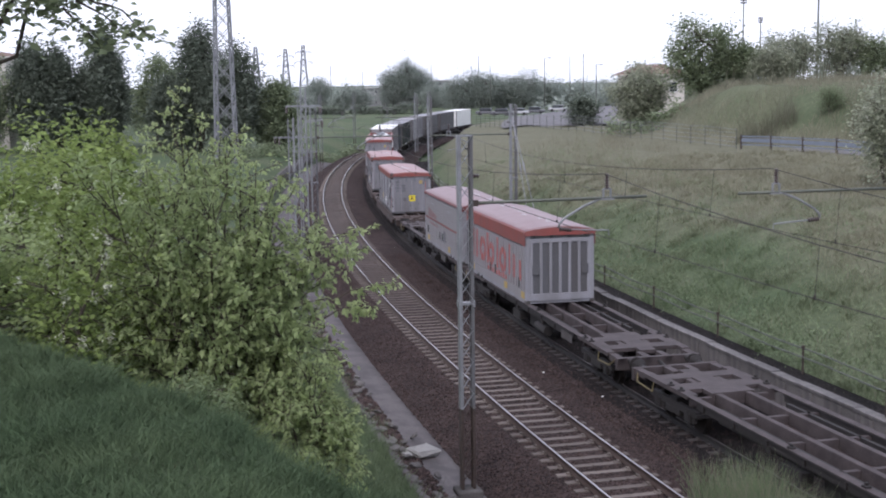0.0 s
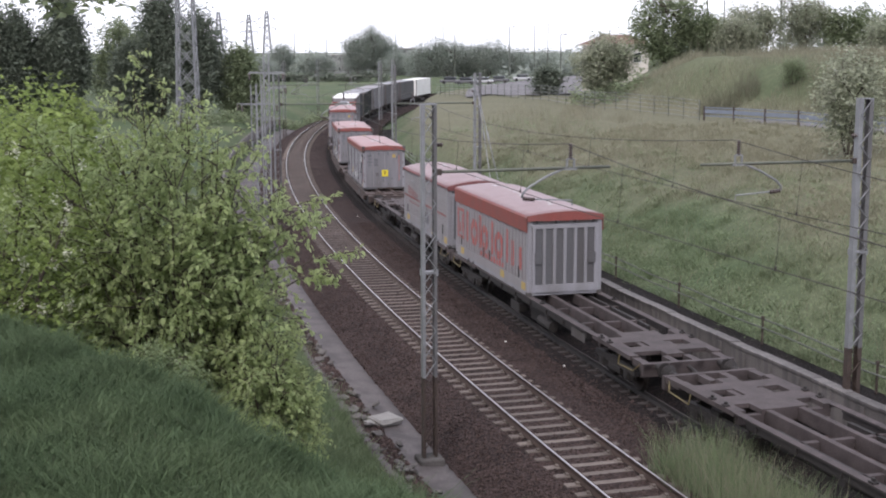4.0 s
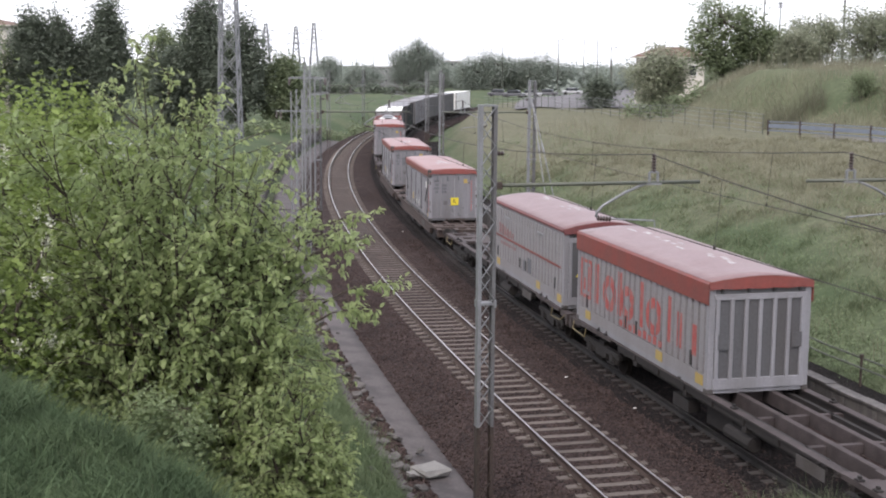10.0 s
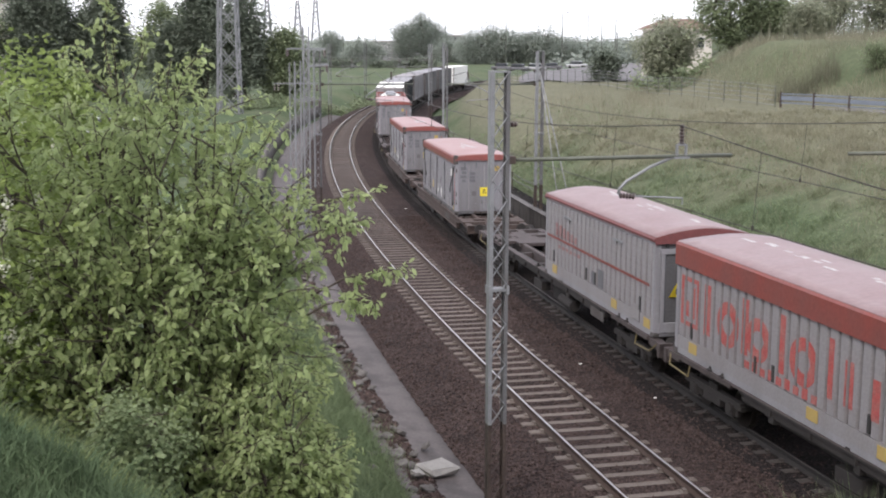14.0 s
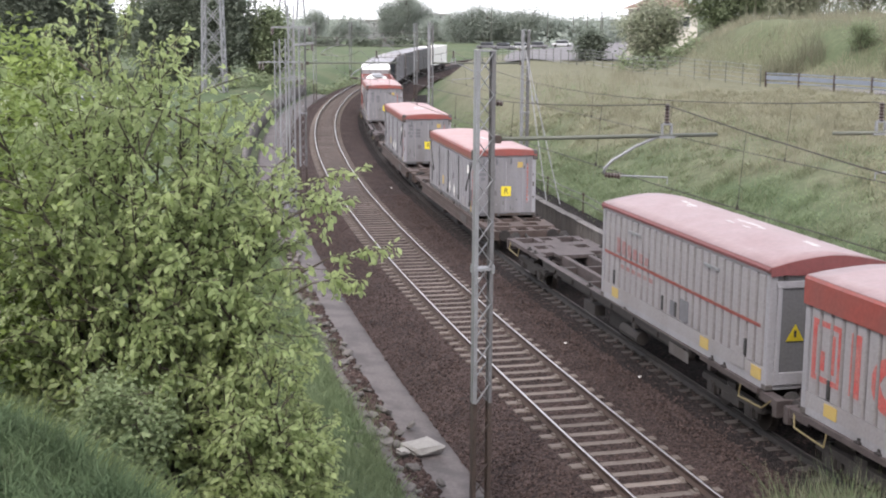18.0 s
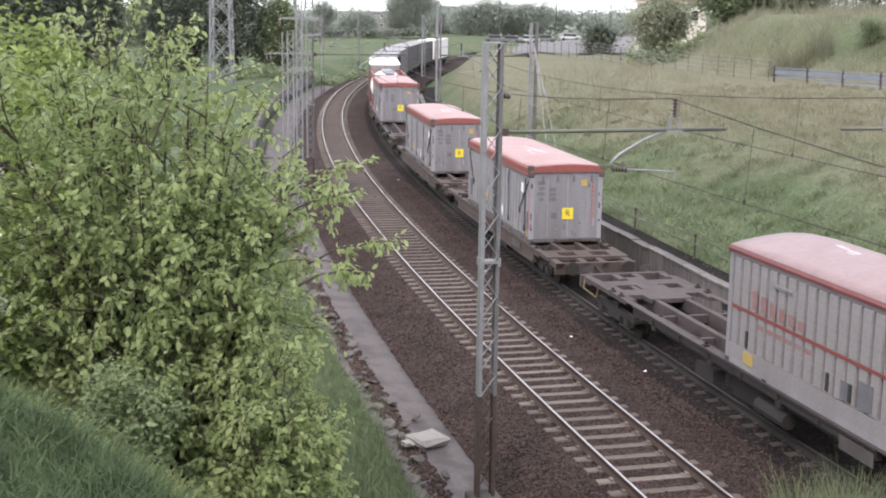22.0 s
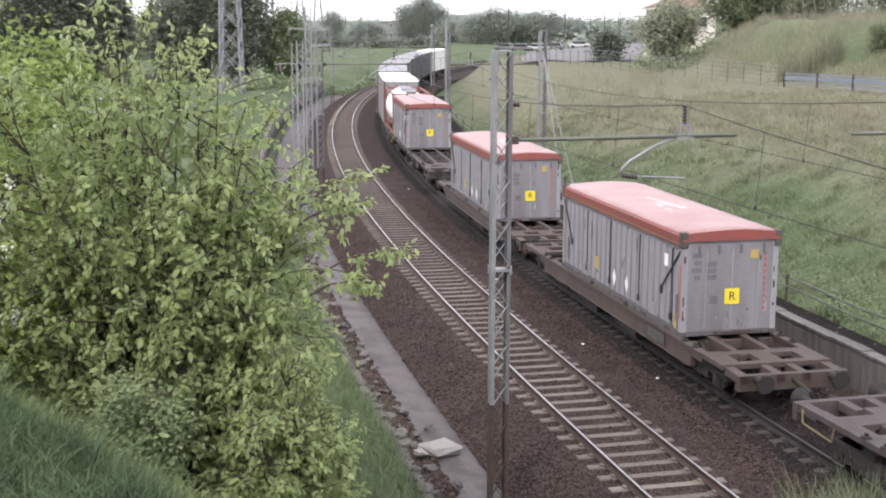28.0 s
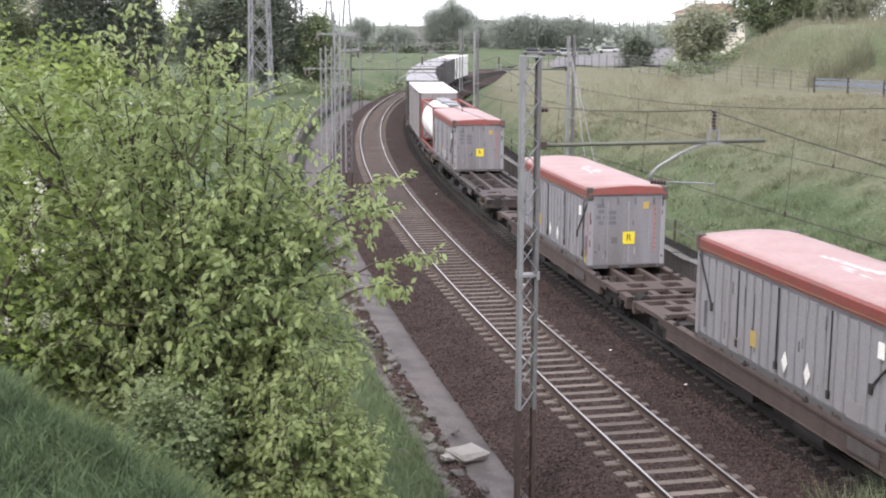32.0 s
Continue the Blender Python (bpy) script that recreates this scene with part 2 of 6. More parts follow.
M = {
    "grass_ground": mat("grass_ground", (0.06, 0.083, 0.043), 0.95, edge=(0.42, 0.6), vary=0.22, scale=0.12, fine=2.6, bump=0.5, dist=0.15, second=(0.09, 0.104, 0.06), mix=0.9),
    "grass": mat("grass", (0.142, 0.183, 0.103), 0.7, edge=(0.42, 0.6), vary=0.08, scale=0.11, fine=3, bump=0, island=0.05, second=(0.172, 0.2, 0.122), mix=0.9, sheer=0.35),
    "grass_near": mat("grass_near", (0.064, 0.096, 0.05), 0.7, vary=0.2, scale=0.5, fine=3, bump=0, island=0.3, second=(0.084, 0.116, 0.06), mix=0.8, sheer=0.3),
    "grass_foot": mat("grass_foot", (0.2, 0.24, 0.105), 0.7, vary=0.15, scale=0.5, fine=3, bump=0, island=0.2, second=(0.2, 0.245, 0.105), mix=0.8, sheer=0.35),
    "weed": mat("weed", (0.14, 0.185, 0.1), 0.7, vary=0.15, scale=0.3, fine=3, bump=0, island=0.1, second=(0.18, 0.22, 0.125), mix=0.8, sheer=0.3),
    "dry_grass": mat("dry_grass", (0.2, 0.195, 0.138), 0.8, vary=0.1, scale=0.4, fine=3, bump=0, island=0.1, second=(0.27, 0.255, 0.19), mix=0.8, sheer=0.35),
    "ballast": gravel("ballast", (0.047, 0.033, 0.0302), (0.022, 0.016, 0.015), 21),
    "stone": mat("stone", (0.06, 0.043, 0.039), 0.95, vary=0.3, scale=6, fine=60, bump=0.3, island=0.5),
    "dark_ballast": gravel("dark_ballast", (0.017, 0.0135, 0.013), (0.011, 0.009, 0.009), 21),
    "sleeper": mat("sleeper", (0.138, 0.119, 0.107), 0.9, vary=0.2, scale=5, fine=50, bump=0.3, second=(0.095, 0.075, 0.064), rand=0.2),
    # darkened for oil, and for the shade under the train
    "oily_shaded_sleeper": mat("oily_shaded_sleeper", (0.035, 0.029, 0.026), 0.9, vary=0.2, scale=5, fine=50, bump=0.3, second=(0.02, 0.016, 0.014), rand=0.2),
    "hand_rail": mat("hand_rail", (0.13, 0.105, 0.045), 0.7, vary=0.2, scale=6, fine=40, bump=0.05, second=(0.06, 0.045, 0.03)),
    "dull_rail": mat("dull_rail", (0.09, 0.08, 0.075), 0.55, 0.7, vary=0.2, scale=2, fine=60, bump=0.03),
    "rust": mat("rust", (0.048, 0.0288, 0.0224), 0.85, vary=0.3, scale=4, fine=50, bump=0.2),
    "rail_top": mat("rail_top", (0.5, 0.49, 0.49), 0.32, 1.0, vary=0.1, scale=2, fine=60, bump=0.03),
    "concrete": mat("concrete", (0.128, 0.118, 0.112), 0.9, vary=0.2, scale=1.5, fine=30, bump=0.4, second=(0.0512, 0.048, 0.0448), mix=0.85, rand=0.2),
    "wall_concrete": mat("wall_concrete", (0.105, 0.096, 0.092), 0.9, vary=0.2, scale=5, fine=30, bump=0.4, second=(0.065, 0.06, 0.06), mix=0.75, rand=0.2, streak=True, edge=(0.42, 0.6)),
    "wet_concrete": mat("wet_concrete", (0.075, 0.062, 0.06), 0.75, vary=0.25, scale=1.1, fine=14, bump=0.4, second=(0.036, 0.029, 0.028), mix=0.9, edge=(0.42, 0.6)),
    "pale_stone": mat("pale_stone", (0.2, 0.19, 0.178), 0.9, vary=0.15, scale=5, fine=30, bump=0.5, rand=0.2),
    "galvanised": mat("galvanised", (0.23, 0.237, 0.25), 0.55, 0.4, vary=0.12, scale=3, fine=40, bump=0.05, second=(0.141, 0.141, 0.147)),
    # darker copy of galvanised: the mast's shaded side, put into the colour
    "galvanised_shade": mat("galvanised_shade", (0.12, 0.12, 0.126), 0.7, 0.2, vary=0.15, scale=3, fine=40, bump=0.05, second=(0.07, 0.063, 0.06)),
    "reed": mat("reed", (0.15, 0.145, 0.105), 0.8, vary=0.1, scale=0.4, fine=3, bump=0, island=0.12, second=(0.13, 0.138, 0.092), mix=0.8, sheer=0.35),
    "mast_rust": mat("mast_rust", (0.0544, 0.0384, 0.032), 0.8, 0.1, vary=0.3, scale=4, fine=40, bump=0.1),
    "tube": mat("tube", (0.102, 0.109, 0.0896), 0.6, 0.3, vary=0.15, scale=4, fine=40, bump=0.05),
    "insulator": mat("insulator", (0.045, 0.03, 0.028), 0.35, vary=0.1, bump=0),
    "wire": mat("wire", (0.0384, 0.032, 0.0288), 0.6, 0.3, vary=0.1, bump=0),
    "wagon": mat("wagon", (0.056, 0.0435, 0.043), 0.85, vary=0.25, scale=2.5, fine=30, bump=0.2, second=(0.028, 0.021, 0.0205), mix=0.8),
    "wagon_brown": mat("wagon_brown", (0.06, 0.043, 0.038), 0.85, vary=0.2, scale=2.5, fine=30, bump=0.2, second=(0.04, 0.027, 0.023), mix=0.8, streak=True),
    "wagon_grey": mat("wagon_grey", (0.066, 0.06, 0.058), 0.8, vary=0.2, scale=2.5, fine=30, bump=0.2, second=(0.042, 0.033, 0.03), mix=0.8),
    # near black: shade under the containers, painted on the side beams
    "wagon_side_shade": mat("wagon_side_shade", (0.021, 0.0172, 0.0168), 0.85, vary=0.25, scale=2.5, fine=30, bump=0.2, second=(0.014, 0.0115, 0.011), mix=0.8),
    "bogie": mat("bogie", (0.018, 0.0148, 0.014), 0.85, vary=0.3, scale=5, fine=30, bump=0.2),
    "wheel": mat("wheel", (0.0384, 0.032, 0.0288), 0.6, 0.6, vary=0.2, scale=5, fine=30, bump=0.1),
    "grey_panel": mat("grey_panel", (0.225, 0.222, 0.242), 0.6, vary=0.08, scale=1.3, fine=18, bump=0.1, second=(0.15, 0.144, 0.15), mix=0.8, streak=True),
    # grey_panel toned down: the dimmer light on end faces, put into the colour
    "end_grey": mat("end_grey", (0.185, 0.182, 0.2), 0.65, vary=0.1, scale=1.8, fine=18, bump=0.1, second=(0.105, 0.098, 0.1), mix=0.9, streak=True),
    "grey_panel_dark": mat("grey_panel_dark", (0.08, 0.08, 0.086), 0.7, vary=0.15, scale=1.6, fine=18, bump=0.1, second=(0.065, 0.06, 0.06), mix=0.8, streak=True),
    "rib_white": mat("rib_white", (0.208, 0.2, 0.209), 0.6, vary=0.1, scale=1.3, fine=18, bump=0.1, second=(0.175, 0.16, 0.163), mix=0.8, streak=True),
    # painted shade for the recesses between slats; also the grey of some scuffs
    "recess_shade_scuff": mat("recess_shade_scuff", (0.095, 0.092, 0.096), 0.7, vary=0.12, scale=1.3, fine=18, bump=0.1, second=(0.095, 0.09, 0.092), mix=0.8, streak=True),
    "tarp_red": mat("tarp_red", (0.185, 0.04, 0.032), 0.55, vary=0.12, scale=1.5, fine=12, bump=0.25, second=(0.13, 0.05, 0.045), mix=0.6),
    "tarp_top": mat("tarp_top", (0.245, 0.132, 0.126), 0.5, vary=0.1, scale=0.9, fine=8, bump=0.25, second=(0.3, 0.205, 0.2), mix=0.8),
    "tarp_dull": mat("tarp_dull", (0.185, 0.118, 0.12), 0.5, vary=0.1, scale=0.9, fine=8, bump=0.25, second=(0.225, 0.165, 0.168), mix=0.8),
    "tarp_dark_red": mat("tarp_dark_red", (0.13, 0.036, 0.036), 0.6, vary=0.12, scale=1.5, fine=12, bump=0.2),
    "red_paint": mat("red_paint", (0.3, 0.052, 0.047), 0.6, vary=0.22, scale=4, fine=20, bump=0.05, second=(0.27, 0.12, 0.11), mix=0.8),
    "worn_white": mat("worn_white", (0.4, 0.385, 0.385), 0.6, vary=0.2, scale=6, fine=30, bump=0.1, second=(0.27, 0.22, 0.22), mix=0.8),
    "faded_red": mat("faded_red", (0.2, 0.085, 0.085), 0.65, vary=0.2, scale=5, fine=24, bump=0.05, second=(0.2, 0.15, 0.15), mix=0.85),
    "yellow": mat("yellow", (0.62, 0.5, 0.03), 0.5, vary=0.08, bump=0),
    "orange": mat("orange", (0.36, 0.26, 0.085), 0.6, vary=0.1, bump=0),
    "black": mat("black", (0.02, 0.02, 0.02), 0.6, vary=0.1, bump=0),
    "white": mat("white", (0.72, 0.72, 0.7), 0.6, vary=0.1, scale=1.5, fine=20, bump=0.05, second=(0.55, 0.53, 0.5)),
    "faded_print": mat("faded_print", (0.112, 0.112, 0.124), 0.7, vary=0.2, bump=0),
    "bark": mat("bark", (0.06, 0.047, 0.036), 0.9, vary=0.3, scale=8, fine=40, bump=0.5),
    "leaf_bush": mat("leaf_bush", (0.33, 0.4, 0.195), 0.5, vary=0.1, scale=0.7, fine=3, bump=0, island=0.2, second=(0.37, 0.43, 0.21), mix=0.8, sheer=0.66),
    "leaf_bright": mat("leaf_bright", (0.2, 0.265, 0.085), 0.5, vary=0.1, scale=0.7, fine=3, bump=0, island=0.25, second=(0.25, 0.3, 0.105), mix=0.7, sheer=0.5),
    "leaf_pale": mat("leaf_pale", (0.25, 0.305, 0.17), 0.6, vary=0.1, scale=0.7, fine=3, bump=0, island=0.18, second=(0.21, 0.265, 0.14), sheer=0.5),
    "leaf_dark": mat("leaf_dark", (0.17, 0.197, 0.155), 0.7, vary=0.2, scale=0.3, fine=2, bump=0, island=0.16, sheer=0.4),
    "leaf_mid": mat("leaf_mid", (0.2, 0.24, 0.145), 0.7, vary=0.2, scale=0.3, fine=2, bump=0, island=0.25, second=(0.24, 0.275, 0.17), sheer=0.5),
    "leaf_grey": mat("leaf_grey", (0.3, 0.325, 0.235), 0.7, vary=0.2, scale=0.3, fine=2, bump=0, island=0.22, second=(0.35, 0.355, 0.28), sheer=0.5),
    # paled and greyed: distance haze mixed into the leaf colour
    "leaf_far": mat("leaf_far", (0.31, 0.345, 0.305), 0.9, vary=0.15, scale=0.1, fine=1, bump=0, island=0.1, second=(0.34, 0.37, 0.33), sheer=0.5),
    "blossom": mat("blossom", (0.7, 0.7, 0.6), 0.6, vary=0.1, bump=0, island=0.2, sheer=0.3),
    "asphalt": mat("asphalt", (0.15, 0.145, 0.15), 0.9, vary=0.15, scale=0.3, fine=12, bump=0.2),
    "plaster": mat("plaster", (0.55, 0.52, 0.47), 0.9, vary=0.08, scale=0.8, fine=12, bump=0.1),
    "roof_tile": mat("roof_tile", (0.154, 0.096, 0.0704), 0.9, vary=0.2, scale=1, fine=8, bump=0.3),
    "far_wall": mat("far_wall", (0.218, 0.218, 0.224), 0.9, vary=0.1, scale=0.2, fine=3, bump=0),
    "glass_dark": mat("glass_dark", (0.04, 0.045, 0.05), 0.15, vary=0.1, bump=0),
    "blue_grey": mat("blue_grey", (0.173, 0.198, 0.243), 0.5, 0.3, vary=0.1, scale=2, fine=20, bump=0.05),
    "car_white": mat("car_white", (0.38, 0.385, 0.4), 0.3, vary=0.05, bump=0),
}



def dry_top(m, color):
    """Grass that turns dry and pale with height on the far slope, in uneven patches."""
    n, l = m.node_tree.nodes, m.node_tree.links
    hs = [x for x in n if x.bl_idname == "ShaderNodeHueSaturation"][0]
    before = hs.inputs["Color"].links[0].from_socket
    tc = n.new("ShaderNodeTexCoord")
    sep = n.new("ShaderNodeSeparateXYZ")
    l.new(tc.outputs["Object"], sep.inputs[0])
    no = n.new("ShaderNodeTexNoise")
    no.inputs["Scale"].default_value, no.inputs["Detail"].default_value = 0.16, 3
    l.new(tc.outputs["Object"], no.inputs["Vector"])
    h = n.new("ShaderNodeMath")
    h.operation = "MULTIPLY_ADD"
    h.inputs[1].default_value = 5.0
    l.new(no.outputs[0], h.inputs[0])
    l.new(sep.outputs[2], h.inputs[2])
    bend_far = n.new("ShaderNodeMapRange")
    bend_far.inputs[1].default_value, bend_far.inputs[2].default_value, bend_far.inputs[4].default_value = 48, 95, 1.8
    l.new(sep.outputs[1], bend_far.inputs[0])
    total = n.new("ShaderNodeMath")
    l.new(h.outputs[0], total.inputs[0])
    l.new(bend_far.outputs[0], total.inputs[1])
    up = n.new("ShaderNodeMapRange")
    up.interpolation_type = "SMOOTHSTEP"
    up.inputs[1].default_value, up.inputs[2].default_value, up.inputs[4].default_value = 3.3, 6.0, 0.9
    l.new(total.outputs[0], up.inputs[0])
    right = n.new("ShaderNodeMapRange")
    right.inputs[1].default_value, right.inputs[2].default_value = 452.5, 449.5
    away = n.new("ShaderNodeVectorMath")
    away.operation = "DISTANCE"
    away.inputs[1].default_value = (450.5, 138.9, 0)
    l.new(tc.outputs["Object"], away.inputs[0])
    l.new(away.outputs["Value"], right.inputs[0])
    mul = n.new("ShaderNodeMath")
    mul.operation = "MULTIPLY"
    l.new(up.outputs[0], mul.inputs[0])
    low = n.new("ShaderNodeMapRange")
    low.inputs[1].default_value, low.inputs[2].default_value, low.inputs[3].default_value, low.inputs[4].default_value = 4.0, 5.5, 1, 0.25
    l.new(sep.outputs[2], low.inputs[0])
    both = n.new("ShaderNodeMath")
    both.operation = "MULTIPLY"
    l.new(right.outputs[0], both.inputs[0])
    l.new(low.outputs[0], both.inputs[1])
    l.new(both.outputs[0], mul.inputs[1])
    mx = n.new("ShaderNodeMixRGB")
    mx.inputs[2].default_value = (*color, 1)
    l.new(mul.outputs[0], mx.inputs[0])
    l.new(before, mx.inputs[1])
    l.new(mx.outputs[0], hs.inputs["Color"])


for natural in ("grass_ground", "grass", "grass_near", "grass_foot", "weed", "dry_grass", "reed", "ballast", "dark_ballast", "stone", "sleeper", "leaf_bush", "leaf_bright", "leaf_pale", "leaf_dark", "leaf_mid", "leaf_grey", "leaf_far", "concrete", "asphalt"):
    M[natural].node_tree.nodes["Principled BSDF"].inputs["Specular IOR Level"].default_value = 0.12
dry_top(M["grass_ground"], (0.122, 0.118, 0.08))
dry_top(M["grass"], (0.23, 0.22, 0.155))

# ---- geometry helpers ----
RADIUS, TURN0 = 461.5, math.pi + 0.26
CENTRE = (450.5, 138.9)
TRACK_E = 4.2


def on_track(s, e, z=0.0):
    """World place from metres along the line, to its right, and above the rails."""
    a = TURN0 - s / RADIUS
    return Vector((CENTRE[0] + (RADIUS - e) * math.cos(a), CENTRE[1] + (RADIUS - e) * math.sin(a), z))


def track_pose(s, e, z=0.0):
    p = on_track(s, e, z)
    return pose(p.x, p.y, p.z, 0, 0, math.degrees(TURN0 - s / RADIUS - math.pi))


def part(name, bm, material, parent=None, label="", smooth=False):
    me = bpy.data.meshes.new(name)
    if smooth:
        for f in bm.faces:
            f.smooth = True
    bm.to_mesh(me)
    bm.free()
    me.materials.append(M[material])
    ob = new(name, me)
    if parent:
        ob.parent = parent
    if label:
        ob["label"] = label
    return ob


def share(name, mesh, parent, m):
    ob = new(name, mesh)
    ob.parent = parent
    ob.matrix_basis = m
    return ob


def raw(name, verts, faces, material, parent=None, smooth=False):
    """A mesh from arrays of places and of faces of one size."""
    me = bpy.data.meshes.new(name)
    v, f = np.asarray(verts, np.float32), np.asarray(faces, np.int32)
    me.vertices.add(len(v))
    me.vertices.foreach_set("co", v.ravel())
    me.loops.add(f.size)
    me.loops.foreach_set("vertex_index", f.ravel())
    me.polygons.add(len(f))
    me.polygons.foreach_set("loop_start", np.arange(0, f.size, f.shape[1], dtype=np.int32))
    if smooth:
        me.polygons.foreach_set("use_smooth", np.ones(len(f), bool))
    me.update(calc_edges=True)
    me.materials.append(M[material])
    ob = new(name, me)
    if parent:
        ob.parent = parent
    return ob


def thing(name, label, category, m=None, group="", kind=""):
    ob = new(name)
    if m is not None:
        ob.matrix_basis = m
    return tagged(ob, label, category, group, kind)


def box(bm, x0, x1, y0, y1, z0, z1):
    v = [bm.verts.new((x, y, z)) for x in (x0, x1) for y in (y0, y1) for z in (z0, z1)]
    for f in ((0, 1, 3, 2), (4, 6, 7, 5), (0, 4, 5, 1), (2, 3, 7, 6), (0, 2, 6, 4), (1, 5, 7, 3)):
        bm.faces.new([v[i] for i in f])
    return bm


def prism(pts, z0, z1):
    """An upright bar of any section."""
    bm = bmesh.new()
    lo, hi = [bm.verts.new((x, y, z0)) for x, y in pts], [bm.verts.new((x, y, z1)) for x, y in pts]
    bm.faces.new(lo[::-1])
    bm.faces.new(hi)
    for k in range(len(pts)):
        j = (k + 1) % len(pts)
        bm.faces.new((lo[k], lo[j], hi[j], hi[k]))
    return bm


def boxes(*lists, bevel=0.0):
    bm = bmesh.new()
    for b in lists:
        box(bm, *b)
    if bevel:
        bmesh.ops.bevel(bm, geom=bm.edges[:], offset=bevel, segments=1, affect="EDGES")
    return bm


def bar(bm, p, q, w, h=None):
    """A straight bar of section w by h."""
    p, q = Vector(p), Vector(q)
    d = q - p
    turn = d.to_track_quat("Z", "Y").to_matrix()
    h = h or w
    v = [bm.verts.new(c + turn @ Vector((x * w / 2, y * h / 2, 0))) for c in (p, q) for x, y in ((-1, -1), (1, -1), (1, 1), (-1, 1))]
    for f in ((3, 2, 1, 0), (4, 5, 6, 7), (0, 1, 5, 4), (1, 2, 6, 5), (2, 3, 7, 6), (3, 0, 4, 7)):
        bm.faces.new([v[i] for i in f])


def tube(bm, pts, radii, n=8, caps=True):
    """A round tube along places."""
    pts = [Vector(p) for p in pts]
    if not hasattr(radii, "__len__"):
        radii = [radii] * len(pts)
    rings = []
    for i, p in enumerate(pts):
        d = pts[min(i + 1, len(pts) - 1)] - pts[max(i - 1, 0)]
        turn = d.to_track_quat("Z", "Y").to_matrix()
        rings.append([bm.verts.new(p + turn @ Vector((radii[i] * math.cos(a), radii[i] * math.sin(a), 0))) for a in (2 * math.pi * k / n for k in range(n))])
    for a, b in zip(rings, rings[1:]):
        for k in range(n):
            bm.faces.new((a[k], a[(k + 1) % n], b[(k + 1) % n], b[k]))
    if caps:
        bm.faces.new(rings[0][::-1])
        bm.faces.new(rings[-1])


def sweep(name, profile, s0, s1, step, material, parent=None, closed=True, smooth=False):
    """A section of (e, z) drawn along the line."""
    ss = np.arange(s0, s1 + step / 2, step)
    verts = [on_track(s, e, z) for s in ss for e, z in profile]
    n, faces = len(profile), []
    for i in range(len(ss) - 1):
        for k in range(n if closed else n - 1):
            a, b = i * n + k, i * n + (k + 1) % n
            faces.append((a, b, b + n, a + n))
    return raw(name, verts, faces, material, parent, smooth)


def draped(name, s0, s1, e0, e1, lift, material):
    """A strip laid on the ground, along the line."""
    ss, ee = np.arange(s0, s1 + 1, 2.0), np.linspace(e0, e1, 8)
    A, E = np.meshgrid(TURN0 - ss / RADIUS, ee)
    x, y = CENTRE[0] + (RADIUS - E) * np.cos(A), CENTRE[1] + (RADIUS - E) * np.sin(A)
    i = np.arange(x.size).reshape(x.shape)
    f = np.stack([i[:-1, :-1], i[1:, :-1], i[1:, 1:], i[:-1, 1:]], -1).reshape(-1, 4)
    return raw(name, np.stack([x, y, ground_height(x, y) + lift], -1).reshape(-1, 3), f, material, smooth=True)


def steps(x, a, b):
    t = np.clip((x - a) / (b - a), 0, 1)
    return t * t * (3 - 2 * t)


def line_coords(x, y):
    dx, dy = x - CENTRE[0], y - CENTRE[1]
    return RADIUS * (TURN0 - np.mod(np.arctan2(dy, dx), 2 * np.pi)), RADIUS - np.hypot(dx, dy)


def ground_height(x, y):
    x, y = np.asarray(x, float), np.asarray(y, float)
    s, e = line_coords(x, y)
    near = steps(-y, -420, -300)
    # the bank on which the camera stands, and the field beyond it
    crest = 4.5 - 0.62 * np.maximum(0, y - 7.1 + 1.1 * np.clip(x, -9, 2)) - 0.3 * np.maximum(0, x + 2.6) * np.clip((y - 5) / 4, 0, 1)
    left = np.maximum(crest, 1.0 + 0 * x)
    left = left + 0.06 * np.sin(x * 1.3 + y * 0.7) + 0.04 * np.sin(x * 2.9 - y * 1.7)
    zl = -0.55 + (left + 0.55) * steps(-e, 4.4, np.where(y < 9, 7.2, 9.0))
    # the slope up to the road, and the mound behind it
    steep = steps(s, 42, 75) * (1 - steps(s, 170, 230))
    zr = 0.05 + 2.5 * steps(e, 9.1, 19 - 5.5 * steep) + 1.0 * steps(e, 15 - 3 * steep, 36 - 14 * steep)
    rough = np.sin(x * 0.9 + y * 0.5) + 0.8 * np.sin(x * 1.7 - y * 1.1 + 2 * np.sin(y * 0.31)) + 0.7 * np.sin(x * 0.33 + y * 0.21)
    zr = zr + 0.07 * rough * steps(e, 9.5, 13)
    side = x - 0.155 * y
    behind = (x - 23.2) * 0.897 + (y - 92.2) * 0.4414
    zr = zr + (4.75 + 0.25 * np.sin(x * 0.35) + 0.2 * np.sin(y * 0.3)) * steps(side, 0.5, 11) * steps(behind, 4.5, 13.5) * near
    zr = zr * near + 1.5 * (1 - near)
    z = np.where(e < 2, zl, zr)
    bed = (e > -4.4) & (e < 9.1)
    z = np.where(bed, np.where(e < 2, -0.95, -0.95 + 1.0 * steps(e, 8.2, 9.1)), z)
    far = np.hypot(x, y)
    return np.where(far > 600, np.minimum(z, 1.5), z)

# ---- ground ----
def axis_ticks(lo, hi, step, far):
    out = list(np.arange(lo, hi + step / 2, step))
    d = step
    while out[-1] < far:
        d *= 1.13
        out.append(out[-1] + d)
    d = step
    while out[0] > -far:
        d *= 1.13
        out.insert(0, out[0] - d)
    return np.array(out)


gx, gy = axis_ticks(-30, 55, 0.8, 4000), axis_ticks(-10, 110, 0.8, 4000)
GX, GY = np.meshgrid(gx, gy)
GZ = ground_height(GX, GY)
idx = np.arange(GX.size).reshape(GX.shape)
